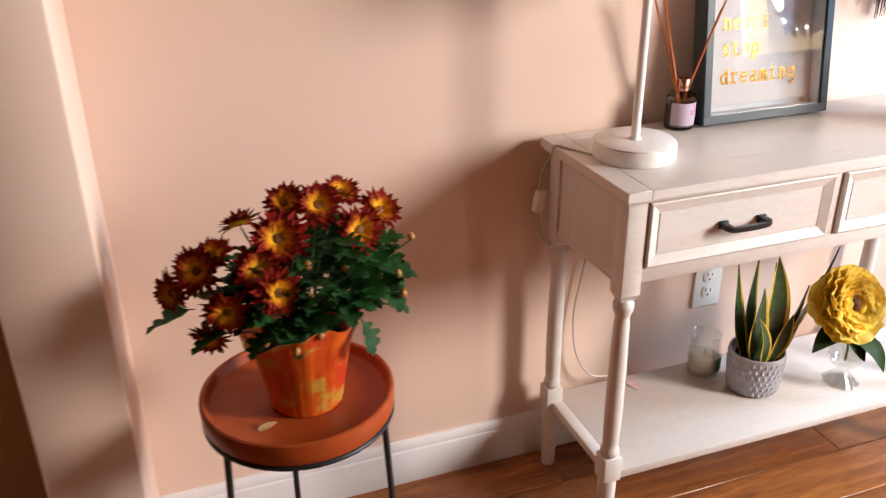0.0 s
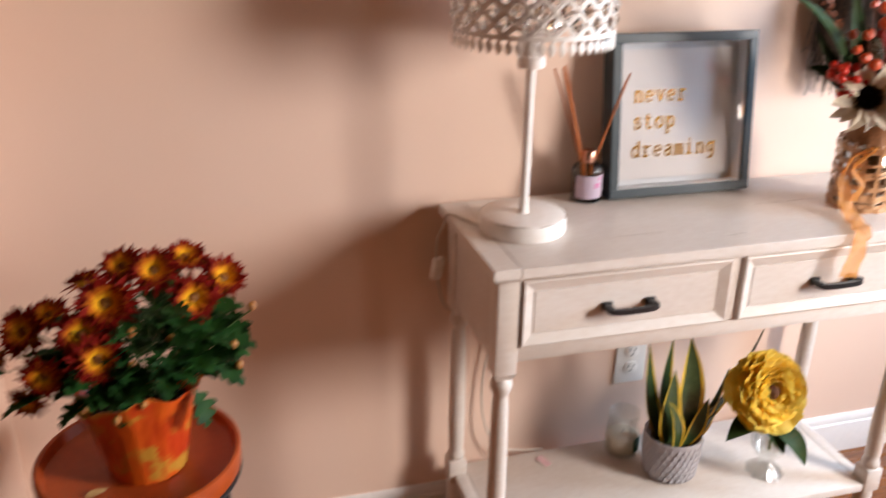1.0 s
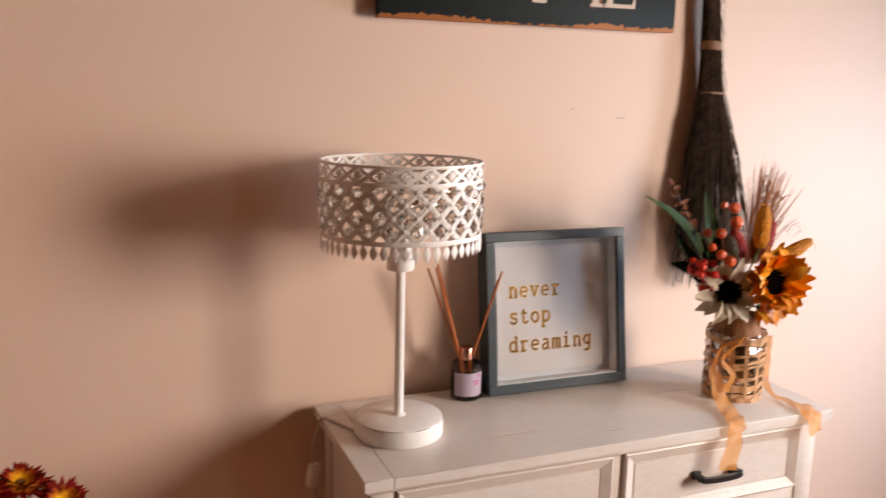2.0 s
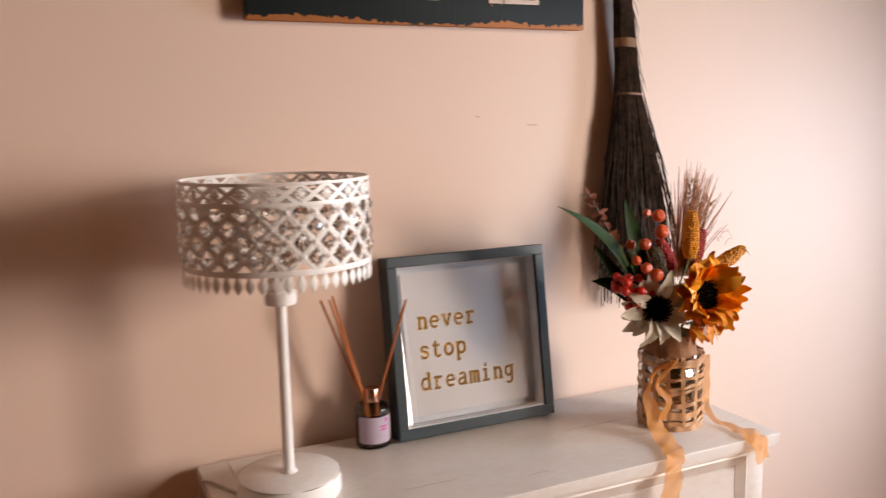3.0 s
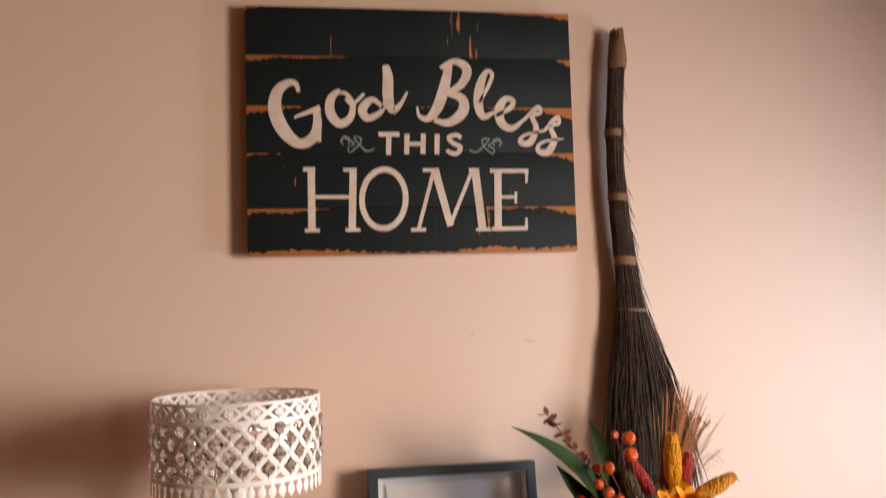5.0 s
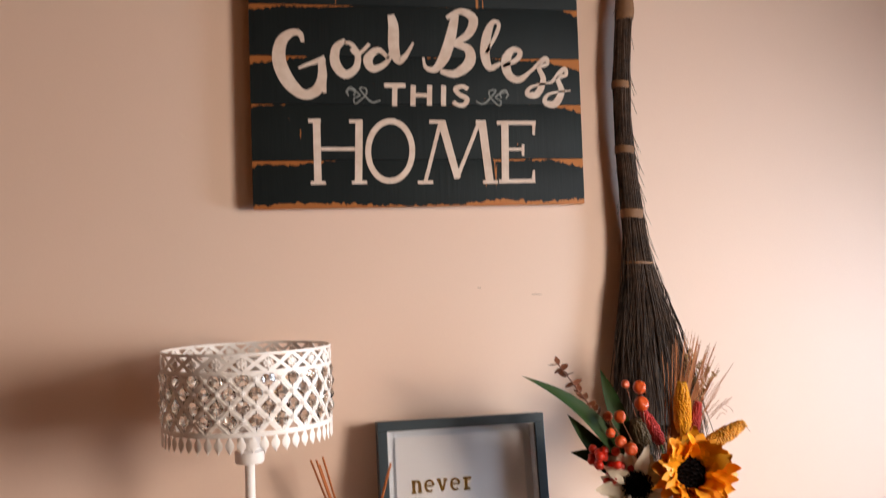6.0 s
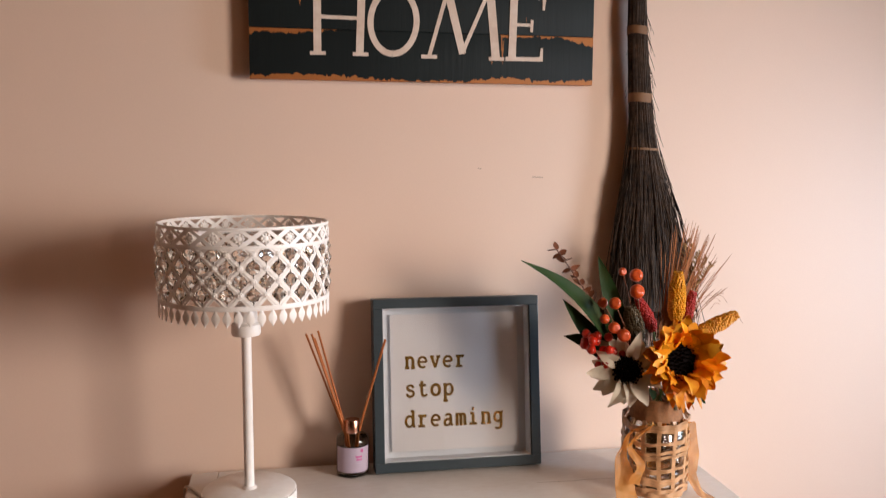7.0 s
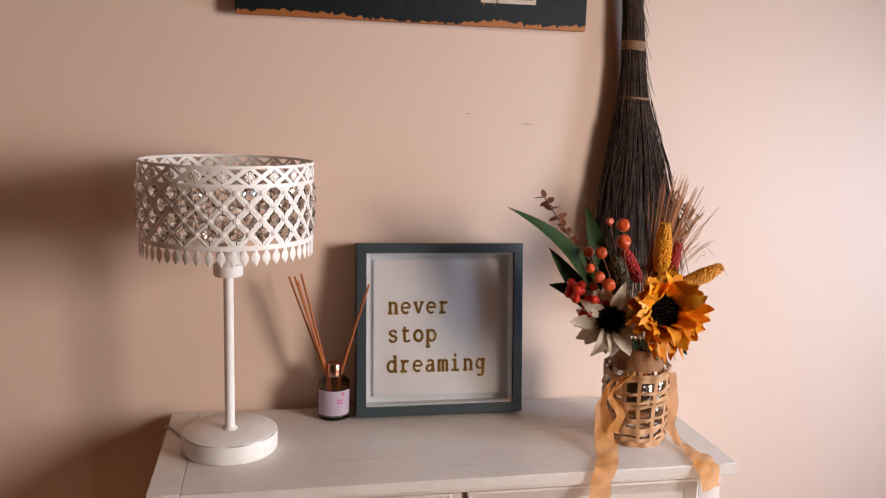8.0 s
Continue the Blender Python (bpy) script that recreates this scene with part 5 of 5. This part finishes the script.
# ---- broom on the wall ----
def broom():
    t = thing("broom", (0.79, 0, 0.905), "dark twig broom hanging on the wall with bark ties", "broom")
    rng = random.Random(21)
    # (height, middle, half width, half depth)
    prof = [(0.0, 0.040, 0.098, 0.020), (0.10, 0.036, 0.088, 0.026), (0.195, 0.026, 0.074, 0.028), (0.27, 0.020, 0.058, 0.026), (0.34, 0.012, 0.038, 0.022), (0.395, 0.008, 0.0255, 0.018), (0.483, -0.001, 0.0190, 0.016),
            (0.60, -0.010, 0.0155, 0.015), (0.72, -0.0125, 0.0145, 0.014), (0.84, -0.001, 0.0150, 0.014), (0.912, 0.003, 0.0125, 0.012)]

    def at(h):
        for a, b in zip(prof, prof[1:]):
            if a[0] <= h <= b[0]:
                u = (h - a[0]) / (b[0] - a[0])
                return [p + (q - p) * u for p, q in zip(a, b)]
        return prof[-1] if h > 0.5 else prof[0]

    core = bmesh.new()
    rings = []
    for h, c, w, d in prof[1:]:
        k = 0.72 if h < 0.35 else 0.85
        rings.append([core.verts.new((c + w * k * math.cos(2 * math.pi * i / 20), -0.029 + d * 0.8 * math.sin(2 * math.pi * i / 20), h)) for i in range(20)])
    for a, b in zip(rings, rings[1:]):
        for i in range(20):
            j = (i + 1) % 20
            core.faces.new((a[i], a[j], b[j], b[i]))
    core.faces.new(rings[0][::-1])
    core.faces.new(rings[-1])
    part("core", core, TWIG, t)
    tw, front = bmesh.new(), 0
    for i in range(620):
        a = rng.uniform(0, 2 * math.pi)
        r = math.sqrt(rng.uniform(0.25, 1.0))
        top = rng.choice((0.40, 0.45, 0.62, 0.86, 0.905)) + rng.uniform(-0.02, 0.005)
        low = rng.uniform(0.0, 0.12) if rng.random() < 0.75 else rng.uniform(0.12, 0.3)
        stray = 1.18 if rng.random() < 0.2 else 1.0
        pts, taper = [], []
        for k in range(8):
            h = low + (top - low) * k / 7
            _, c, w, d = at(h)
            s = r * (stray if k == 0 else 1.0)
            pts.append((c + w * s * math.cos(a + 0.02 * k) + rng.uniform(-0.0042, 0.0042) * (1.3 if h < 0.38 else 0.5), -0.029 + d * s * math.sin(a + 0.02 * k) + rng.uniform(-0.001, 0.001), h))
            taper.append(0.0006 + 0.0011 * k / 7)
        if math.sin(a) < -0.2 and r > 0.7 and front < 280:
            front += 1
            one = bmesh.new()
            tube(one, pts, 0, 4, taper=taper)
            part("twig", one, TWIG, t)
        else:
            tube(tw, pts, 0, 4, taper=taper)
    # split ends that stand off
    for i in range(170):
        h = rng.uniform(0.02, 0.86) if i < 60 else rng.uniform(0.12, 0.36)
        _, c, w, d = at(h)
        s = 1 if rng.random() < 0.75 else -1
        x = c + s * w * 0.95
        g = rng.uniform(0.004, 0.014)
        tube(tw, [(x - s * 0.004, -0.035, h + 0.03), (x + s * g * 0.3, -0.037, h + 0.01), (x + s * g, -0.038, h - 0.012)], 0, 3, taper=[0.0008, 0.0006, 0.0003])
    tagged(part("twig_bundle", tw, TWIG, t), "bundle of thin dark brown twigs", kind="stuff")
    for h, hh in ((0.393, 0.004), (0.483, 0.016), (0.60, 0.014), (0.72, 0.013)):
        b = bmesh.new()
        _, c, w, d = at(h)
        ring = [(c + (w + 0.0016) * math.cos(q), -0.029 + (d + 0.0016) * math.sin(q), h + 0.001 * math.sin(q * 2)) for q in [2 * math.pi * i / 28 for i in range(29)]]
        band(b, ring, [(math.cos(2 * math.pi * i / 28), math.sin(2 * math.pi * i / 28), 0) for i in range(29)], hh, 0.0014)
        part("tie", b, TIE, t, "tan bark binding")
    b = bmesh.new()
    rows = []
    for h, k in ((0.842, 1.12), (0.86, 1.25), (0.885, 1.15), (0.905, 1.0), (0.916, 0.9)):
        _, c, w, d = at(min(h, 0.912))
        rows.append((h, c, w * k, d * k))
    rings = [[b.verts.new((c + w * (1 + 0.08 * math.sin(5 * q + 40 * h)) * math.cos(q), -0.029 + d * math.sin(q), h + 0.003 * math.sin(7 * q))) for q in [2 * math.pi * i / 18 for i in range(18)]] for h, c, w, d in rows]
    for p, q in zip(rings, rings[1:]):
        for i in range(18):
            j = (i + 1) % 18
            b.faces.new((p[i], p[j], q[j], q[i]))
    b.faces.new(rings[0][::-1])
    b.faces.new(rings[-1])
    part("cap", b, TIE, t, "frayed tan bark end")
    return t


broom()


# ---- woven vase with autumn bouquet ----
VX, VY = 0.758, -0.205


def woven_vase():
    t = thing("woven_vase", (VX, VY, TOP), "silvered glass vase in woven rattan sleeve with orange ribbon", "vase")
    bm = bmesh.new()
    lathe(bm, [(0.044, 0.001), (0.0485, 0.004), (0.0495, 0.02), (0.0495, 0.108), (0.046, 0.118), (0.037, 0.126), (0.036, 0.15), (0.034, 0.151), (0.033, 0.13), (0.01, 0.125)], 44)
    part("jar", bm, FOIL, t, "shiny silvered glass jar")
    bm = bmesh.new()
    lathe(bm, [(0.0440, 0.119), (0.0415, 0.127), (0.0395, 0.140), (0.0405, 0.155), (0.0385, 0.156), (0.0375, 0.14)], 44, wave=lambda a, z: 1 + 0.02 * math.sin(13 * a + 60 * z))
    part("neck_wrap", bm, BURLAP, t, "rust brown cloth round the neck")
    rng = random.Random(2)
    n = 13
    for k in range(n):
        a = 2 * math.pi * k / n + 0.1
        b = bmesh.new()
        pts, ups = [], []
        for i in range(15):
            u = i / 14
            r = 0.0525 - (0.006 * max(0, u - 0.86) / 0.14) - (0.004 * max(0, 0.06 - u) / 0.06)
            q = a + 0.05 * math.sin(3 * u + k)
            pts.append((r * math.cos(q), r * math.sin(q), 0.002 + 0.122 * u))
            ups.append((math.cos(q), math.sin(q), 0))
        band(b, pts, ups, 0.0066, 0.0012)
        part("stake", b, WICKER, t)
    for row in range(6):
        z = 0.008 + row * 0.0215 if row else 0.006
        for lay in range((2 if row % 2 else 1) if row else 3):
            b = bmesh.new()
            pts, ups = [], []
            m = 104
            ph = rng.uniform(0, 6)
            for i in range(m + 1):
                q = 2 * math.pi * i / m
                r = 0.0532 + 0.0019 * math.cos(n / 2 * (q - 0.1) * 2 * 0.5 * 2 + math.pi * (row + lay)) * (1 if lay else -1) * 0.7
                pts.append((r * math.cos(q), r * math.sin(q), z + 0.0055 * lay + 0.0068 * math.sin(q + 0.9 + 0.25 * math.sin(ph)) + 0.0012 * math.sin(5 * q + row)))
                ups.append((math.cos(q), math.sin(q), 0.1 * math.sin(3 * q)))
            band(b, pts, ups, [0.0064 + 0.0024 * math.sin(3 * 2 * math.pi * i / m + row + lay) for i in range(m + 1)], 0.0011)
            part("weaver", b, WICKER, t)
    return t


vase = woven_vase()


def ribbon(runs, label):
    b = bmesh.new()
    for pts in runs:
        g = glide(pts, 7)
        prev = None
        for i, (x, y, z, w, tw) in enumerate(g):
            a = Vector(g[max(i - 1, 0)][:3])
            c = Vector(g[min(i + 1, len(g) - 1)][:3])
            d = (c - a).normalized()
            s = Vector((math.cos(tw), math.sin(tw) * 0.8, math.sin(tw) * 0.2))
            s = (s - d * s.dot(d)).normalized()
            nn = s.cross(d)
            row = [b.verts.new(Vector((x, y, z)) + s * w * k + nn * 0.0022 * math.sin(7 * k + i * 0.7)) for k in (-0.5, -0.25, 0, 0.25, 0.5)]
            if prev:
                for j in range(4):
                    b.faces.new((prev[j], prev[j + 1], row[j + 1], row[j]))
            prev = row
    return part("ribbon", b, ORGANZA, vase, label, angle=80)


ribbon([[(-0.030, -0.036, 0.118, 0.02, 0.4), (-0.056, -0.030, 0.104, 0.022, 0.9), (-0.066, -0.024, 0.070, 0.022, 0.5), (-0.068, -0.040, 0.036, 0.034, 0.2), (-0.072, -0.062, 0.012, 0.036, 0.5), (-0.082, -0.096, 0.006, 0.032, -0.2), (-0.096, -0.124, 0.005, 0.032, 0.3), (-0.106, -0.137, -0.003, 0.032, 0.1),
          (-0.110, -0.139, -0.030, 0.034, 0.0), (-0.118, -0.140, -0.075, 0.042, 0.1)],
        [(-0.022, -0.044, 0.120, 0.014, 0.2), (-0.046, -0.046, 0.106, 0.012, 1.2), (-0.058, -0.036, 0.085, 0.016, 0.9), (-0.046, -0.050, 0.055, 0.018, 0.4), (-0.056, -0.048, 0.026, 0.026, 0.3)]], "sheer orange organza ribbon over the table edge")
ribbon([[(0.030, -0.036, 0.122, 0.018, -0.4), (0.048, -0.030, 0.114, 0.014, -0.8), (0.054, -0.022, 0.085, 0.018, -0.5), (0.057, -0.016, 0.055, 0.026, -0.2), (0.056, -0.022, 0.022, 0.018, -0.9), (0.058, -0.056, 0.006, 0.014, 0.4), (0.062, -0.092, 0.006, 0.022, 0.3), (0.062, -0.122, 0.006, 0.036, 0.2), (0.066, -0.137, -0.006, 0.036, 0.1), (0.072, -0.140, -0.034, 0.032, 0.3)]], "sheer orange organza ribbon over the table edge")


def bouquet():
    t = thing("autumn_bouquet", (VX, VY, TOP + 0.126), "artificial autumn bouquet with sunflower, berries, cones and straw", "bouquet")
    rng = random.Random(14)
    O = Vector((VX, VY, TOP + 0.126))

    def loc(x, y, z):
        return Vector((x, y, z)) - O

    def stem_to(p, mat=STEM, r=0.0016):
        b = bmesh.new()
        base = Vector((rng.uniform(-0.018, 0.018), rng.uniform(-0.018, 0.018), 0.006))
        tube(b, glide([base, base.lerp(p, 0.5) + Vector((0, 0, 0.012)), p], 4), r, 6)
        part("stem", b, mat, t)

    def facing(p, d, roll=0):
        return Matrix.Translation(p) @ Vector(d).to_track_quat("Z", "Y").to_matrix().to_4x4() @ pose(0, 0, 0, 0, 0, roll)

    def flower(p, d, count, length, width, layers, mat, eye_r, label, cup, droop):
        m = facing(p, d)
        for L in range(layers):
            for k in range(count):
                b = bmesh.new()
                a = 360 * (k + 0.5 * L + rng.uniform(-0.25, 0.25)) / count
                tilt = -(cup + 16 * L) + rng.uniform(-16, 16)
                petal(b, pose(0, 0, 0.002 * L, 0, 0, a) @ pose(eye_r * 0.75, 0, 0, rng.uniform(-25, 25), tilt, 0), length * rng.uniform(0.8, 1.15), width * rng.uniform(0.85, 1.1), rng.uniform(droop - 0.25, droop + 0.25), rng.uniform(-0.2, 0.26), 7, 0, rng.uniform(0.1, 0.5))
                for v in b.verts:
                    k = 0.0024 if mat is SUNPETAL else 0.0008
                    v.co += Vector((noise.noise(v.co * 130 + Vector((L, count, 0))), noise.noise(v.co * 130 + Vector((5, L, 2))), noise.noise(v.co * 110 + Vector((9, 1, L))))) * k * 2.2
                part("petal", b, mat, t, m=m)
        b = bmesh.new()
        for i in range(90):
            rr = eye_r * math.sqrt(i / 90)
            q = i * 2.39996
            lathe(b, [(0.0022, -0.003), (0.0020, 0.003), (0.0006, 0.0055)], 5, (rr * math.cos(q), rr * math.sin(q), 0.003 + 0.004 * (1 - (rr / eye_r) ** 2)))
        lathe(b, [(eye_r, -0.004), (eye_r, 0.002), (eye_r * 0.5, 0.005)], 20)
        part("flower_eye", b, SEED, t, "nearly black bristly flower centre", m=m)
        stem_to(p, STEM, 0.0022)

    flower(loc(0.762, -0.274, 0.972), (0.05, -1.0, 0.22), 15, 0.046, 0.027, 3, SUNPETAL, 0.034, "", 20, 0.05)
    flower(loc(0.686, -0.254, 0.956), (-0.42, -1.0, 0.05), 11, 0.043, 0.023, 2, CREAMPETAL, 0.024, "", -4, -0.2)
    # loose sunflower petals and sepals under the head
    for i in range(10):
        b = bmesh.new()
        p = loc(0.790 + rng.uniform(-0.03, 0.03), -0.245, 0.915 + rng.uniform(-0.012, 0.012))
        petal(b, Matrix.Translation(p) @ pose(0, 0, 0, rng.uniform(-40, 40), rng.uniform(40, 90), rng.uniform(-130, -40)), rng.uniform(0.022, 0.034), 0.013, 0.1, 0.05, 5)
        part("petal", b, SUNPETAL, t)
    for i in range(7):
        b = bmesh.new()
        p = loc(0.765 + rng.uniform(-0.03, 0.05), -0.235, 0.915 + rng.uniform(-0.01, 0.012))
        petal(b, Matrix.Translation(p) @ pose(0, 0, 0, rng.uniform(-40, 40), rng.uniform(20, 80), rng.uniform(-140, -30)), 0.026, 0.012, 0.1, 0.0, 4)
        part("sepal", b, LEAFDARK, t)
    # long dark leaves
    for tip, w, lean, tw in (((0.520, -0.225, 1.126), 0.034, (0.006, 0, 0.030), 0.5), ((0.592, -0.215, 1.062), 0.036, (-0.020, 0, 0.012), 0.3), ((0.646, -0.222, 1.130), 0.030, (-0.002, 0, 0.004), -0.5), ((0.66, -0.22, 1.02), 0.034, (-0.006, 0, 0.006), 0.4), ((0.60, -0.20, 1.00), 0.034, (-0.01, 0, 0.02), 0.2)):
        b = bmesh.new()
        p = loc(*tip)
        base = Vector((-0.035, 0.0, 0.05)) if tip[0] < 0.64 else Vector((-0.055, 0.0, 0.11))
        blade(b, base, p, w, lean, 12, 0.0006, 0.12, (0, 0), tw, (0.1, -0.9, 0.4))
        part("long_leaf", b, LEAFDARK, t, "long dark green leaf", angle=70)
    # rust sprig with small leaflets
    b = bmesh.new()
    spr = glide([(-0.05, 0.0, 0.08), (-0.10, 0.0, 0.165), (-0.135, -0.005, 0.215), tuple(loc(0.578, -0.22, 1.142))], 5)
    tube(b, spr, 0.0011, 5)
    part("sprig", b, RUST, t)
    for i, p in enumerate(spr[5::1]):
        for s in (-1, 1):
            b = bmesh.new()
            petal(b, Matrix.Translation(p) @ pose(0, 0, 0, rng.uniform(40, 140), 0, 0) @ pose(0, 0, 0, rng.uniform(-50, 50), 0, 120 + 60 * s + rng.uniform(-45, 45)), rng.uniform(0.010, 0.018), 0.010, 0.1, 0.0, 4)
            part("leaflet", b, RUST, t)
    # single berries
    bb = bmesh.new()
    bmesh.ops.create_icosphere(bb, subdivisions=3, radius=1.0)
    for v in bb.verts:
        if v.co.z > 0.8:
            v.co.z -= (v.co.z - 0.8) * 1.3
    ob = None
    for x, z, r, dy in ((0.706, 1.100, 0.0105, 0), (0.704, 1.076, 0.0115, -0.01), (0.683, 1.106, 0.0065, 0), (0.664, 1.060, 0.0095, -0.02), (0.660, 1.024, 0.009, -0.03), (0.648, 1.036, 0.0075, -0.02), (0.652, 1.058, 0.008, 0.0), (0.672, 1.014, 0.0100, -0.04)):
        p = loc(x, -0.23 + dy, z)
        m = Matrix.Translation(p) @ pose(0, 0, 0, 70 + rng.uniform(-30, 30), rng.uniform(-40, 40), 0) @ Matrix.Scale(r, 4)
        ob = again(ob, m) if ob else part("berry", bb, BERRYO, t, "orange berry", m=m)
        stem_to(p, RUST, 0.0009)
    rb = bmesh.new()
    bmesh.ops.create_icosphere(rb, subdivisions=2, radius=0.0072)
    ob = None
    for cx, cz, n in ((0.640, 0.996, 13), (0.668, 0.972, 12), (0.650, 0.975, 6)):
        for i in range(n):
            p = loc(cx + rng.uniform(-0.017, 0.017), -0.238 + rng.uniform(-0.014, 0.014), cz + rng.uniform(-0.015, 0.015))
            ob = again(ob, Matrix.Translation(p)) if ob else part("red_berry", rb, BERRYR, t, "small glossy red berry", m=Matrix.Translation(p))
        stem_to(loc(cx, -0.235, cz), RUST, 0.0012)

    # cones covered in kernels
    def cone(p0, p1, r, mat, label):
        a, c = loc(*p0), loc(*p1)
        d = c - a
        L = d.length
        m = Matrix.Translation(a) @ d.to_track_quat("Z", "Y").to_matrix().to_4x4()
        b = bmesh.new()
        lathe(b, [(r * 0.5, 0), (r * 0.92, L * 0.15), (r * 0.92, L * 0.6), (r * 0.7, L * 0.85), (r * 0.25, L)], 14)
        rows = int(L / 0.0036)
        for i in range(rows):
            u = (i + 0.5) / rows
            rr = r * (0.6 + 1.6 * u if u < 0.2 else 0.95 if u < 0.6 else max(0.3, 0.95 - 1.5 * (u - 0.6) ** 1.3 * 1.1))
            n = max(5, int(2 * math.pi * rr / 0.0040))
            for k in range(n):
                q = 2 * math.pi * (k + 0.5 * (i % 2)) / n
                q += rng.uniform(-0.12, 0.12)
                rq = rr * rng.uniform(0.94, 1.08)
                bmesh.ops.create_icosphere(b, subdivisions=1, radius=rng.uniform(0.0019, 0.0028), matrix=Matrix.Translation((rq * math.cos(q), rq * math.sin(q), u * L + rng.uniform(-0.0008, 0.0008))))
        part("seed_cone", b, mat, t, label, m=m)
        stem_to(a, STEM, 0.0016)

    cone((0.779, -0.222, 1.024), (0.779, -0.224, 1.103), 0.0125, KERNEL_Y, "golden yellow seed cone")
    cone((0.800, -0.240, 1.000), (0.870, -0.250, 1.038), 0.0110, KERNEL_Y, "golden yellow seed cone")
    cone((0.792, -0.215, 1.000), (0.810, -0.217, 1.070), 0.0090, KERNEL_R, "deep red seed cone")
    cone((0.740, -0.225, 1.010), (0.712, -0.225, 1.062), 0.0095, KERNEL_R, "deep red seed cone")
    cone((0.712, -0.225, 0.990), (0.700, -0.225, 1.050), 0.0150, KERNEL_B, "olive brown seed cone")
    # straw
    b = bmesh.new()
    for i in range(130):
        x1 = rng.gauss(0.824, 0.023)
        z1 = rng.uniform(1.08, 1.185) - abs(x1 - 0.815) * 0.35
        p = loc(x1, -0.185 + rng.uniform(-0.03, 0.03), z1)
        a = loc(0.775 + (x1 - 0.815) * 0.35, -0.20, 0.99)
        tube(b, glide([a, a.lerp(p, 0.6) + Vector((-0.3 * (x1 - 0.815) * 0.2, 0, 0.004)), p], 3), 0, 3, taper=[0.0008] * 3 + [0.0006] * 3 + [0.0003])
    tagged(part("straw", b, STRAW, t), "fine reddish dried straw", kind="stuff")
    for s in range(5):
        b = bmesh.new()
        a = loc(0.79, -0.195, 1.03)
        p = loc(0.815 + 0.012 * s, -0.18, 1.150 - 0.010 * s)
        tube(b, [a, p], 0.0008, 4)
        for i in range(26):
            c = a.lerp(p, 0.5 + 0.5 * i / 26)
            w = Vector((rng.uniform(-1, 1), rng.uniform(-1, 1), 0.7)).normalized()
            tube(b, [c, c + w * 0.005, c + w * 0.009], 0, 4, taper=[0.0008, 0.0016, 0.0003])
        part("wheat_ear", b, WHEAT, t, "pale dried wheat ear")
    b = bmesh.new()
    for i in range(26):
        p = loc(0.80 + rng.uniform(-0.03, 0.075), -0.22 + rng.uniform(-0.04, 0.02), rng.uniform(0.90, 1.08))
        a = p + Vector((-rng.uniform(0.01, 0.03), 0, rng.uniform(-0.02, 0.02)))
        tube(b, glide([a, a.lerp(p, 0.5) + Vector((0, 0, 0.006)), p], 3), 0.00035, 3)
    tagged(part("stray_fibres", b, STRAW, t), "loose thin dried fibres", kind="stuff")
    return t


bouquet()

# short scuffs on the wall paint
for x, z, w in ((0.612, 1.2465, 0.020), (0.505, 1.262, 0.007)):
    b = bmesh.new()
    block(b, (-w / 2, -0.0004, -0.0009), (w / 2, 0, 0.0009), 0.0003, 1)
    tagged(part("wall_scuff", b, material("scuff_mark", (0.58, 0.41, 0.31), 0.8), None, m=pose(x, -0.0001, z, 0, 3, 0)), "short brownish scuff mark on the beige wall", "scuff mark")

# ---- floor planks ----
def planks():
    w, top = 0.125, 0.0
    rng = random.Random(5)
    made = {}
    y = 0.0
    row = 0
    while y > -7.99:
        x = -6.0 - rng.uniform(0, 0.9)
        y1 = max(y - w, -8.0)
        while x < 1.80:
            length = rng.choice((0.9, 1.2, 1.8))
            a, b = max(x, -6.0), min(x + length, 1.80)
            if b - a > 0.03:
                key = (round(b - a, 3), round(y - y1, 3))
                m = pose((a + b) / 2, (y + y1) / 2, 0)
                if key not in made:
                    made[key] = part("plank", boxed((-key[0] / 2 + 0.0006, -key[1] / 2 + 0.0006, -0.014), (key[0] / 2 - 0.0006, key[1] / 2 - 0.0006, top), 0.0012, 1), PLANK, floor, m=m)
                else:
                    again(made[key], m)
            x += length
        y = y1
        row += 1


planks()
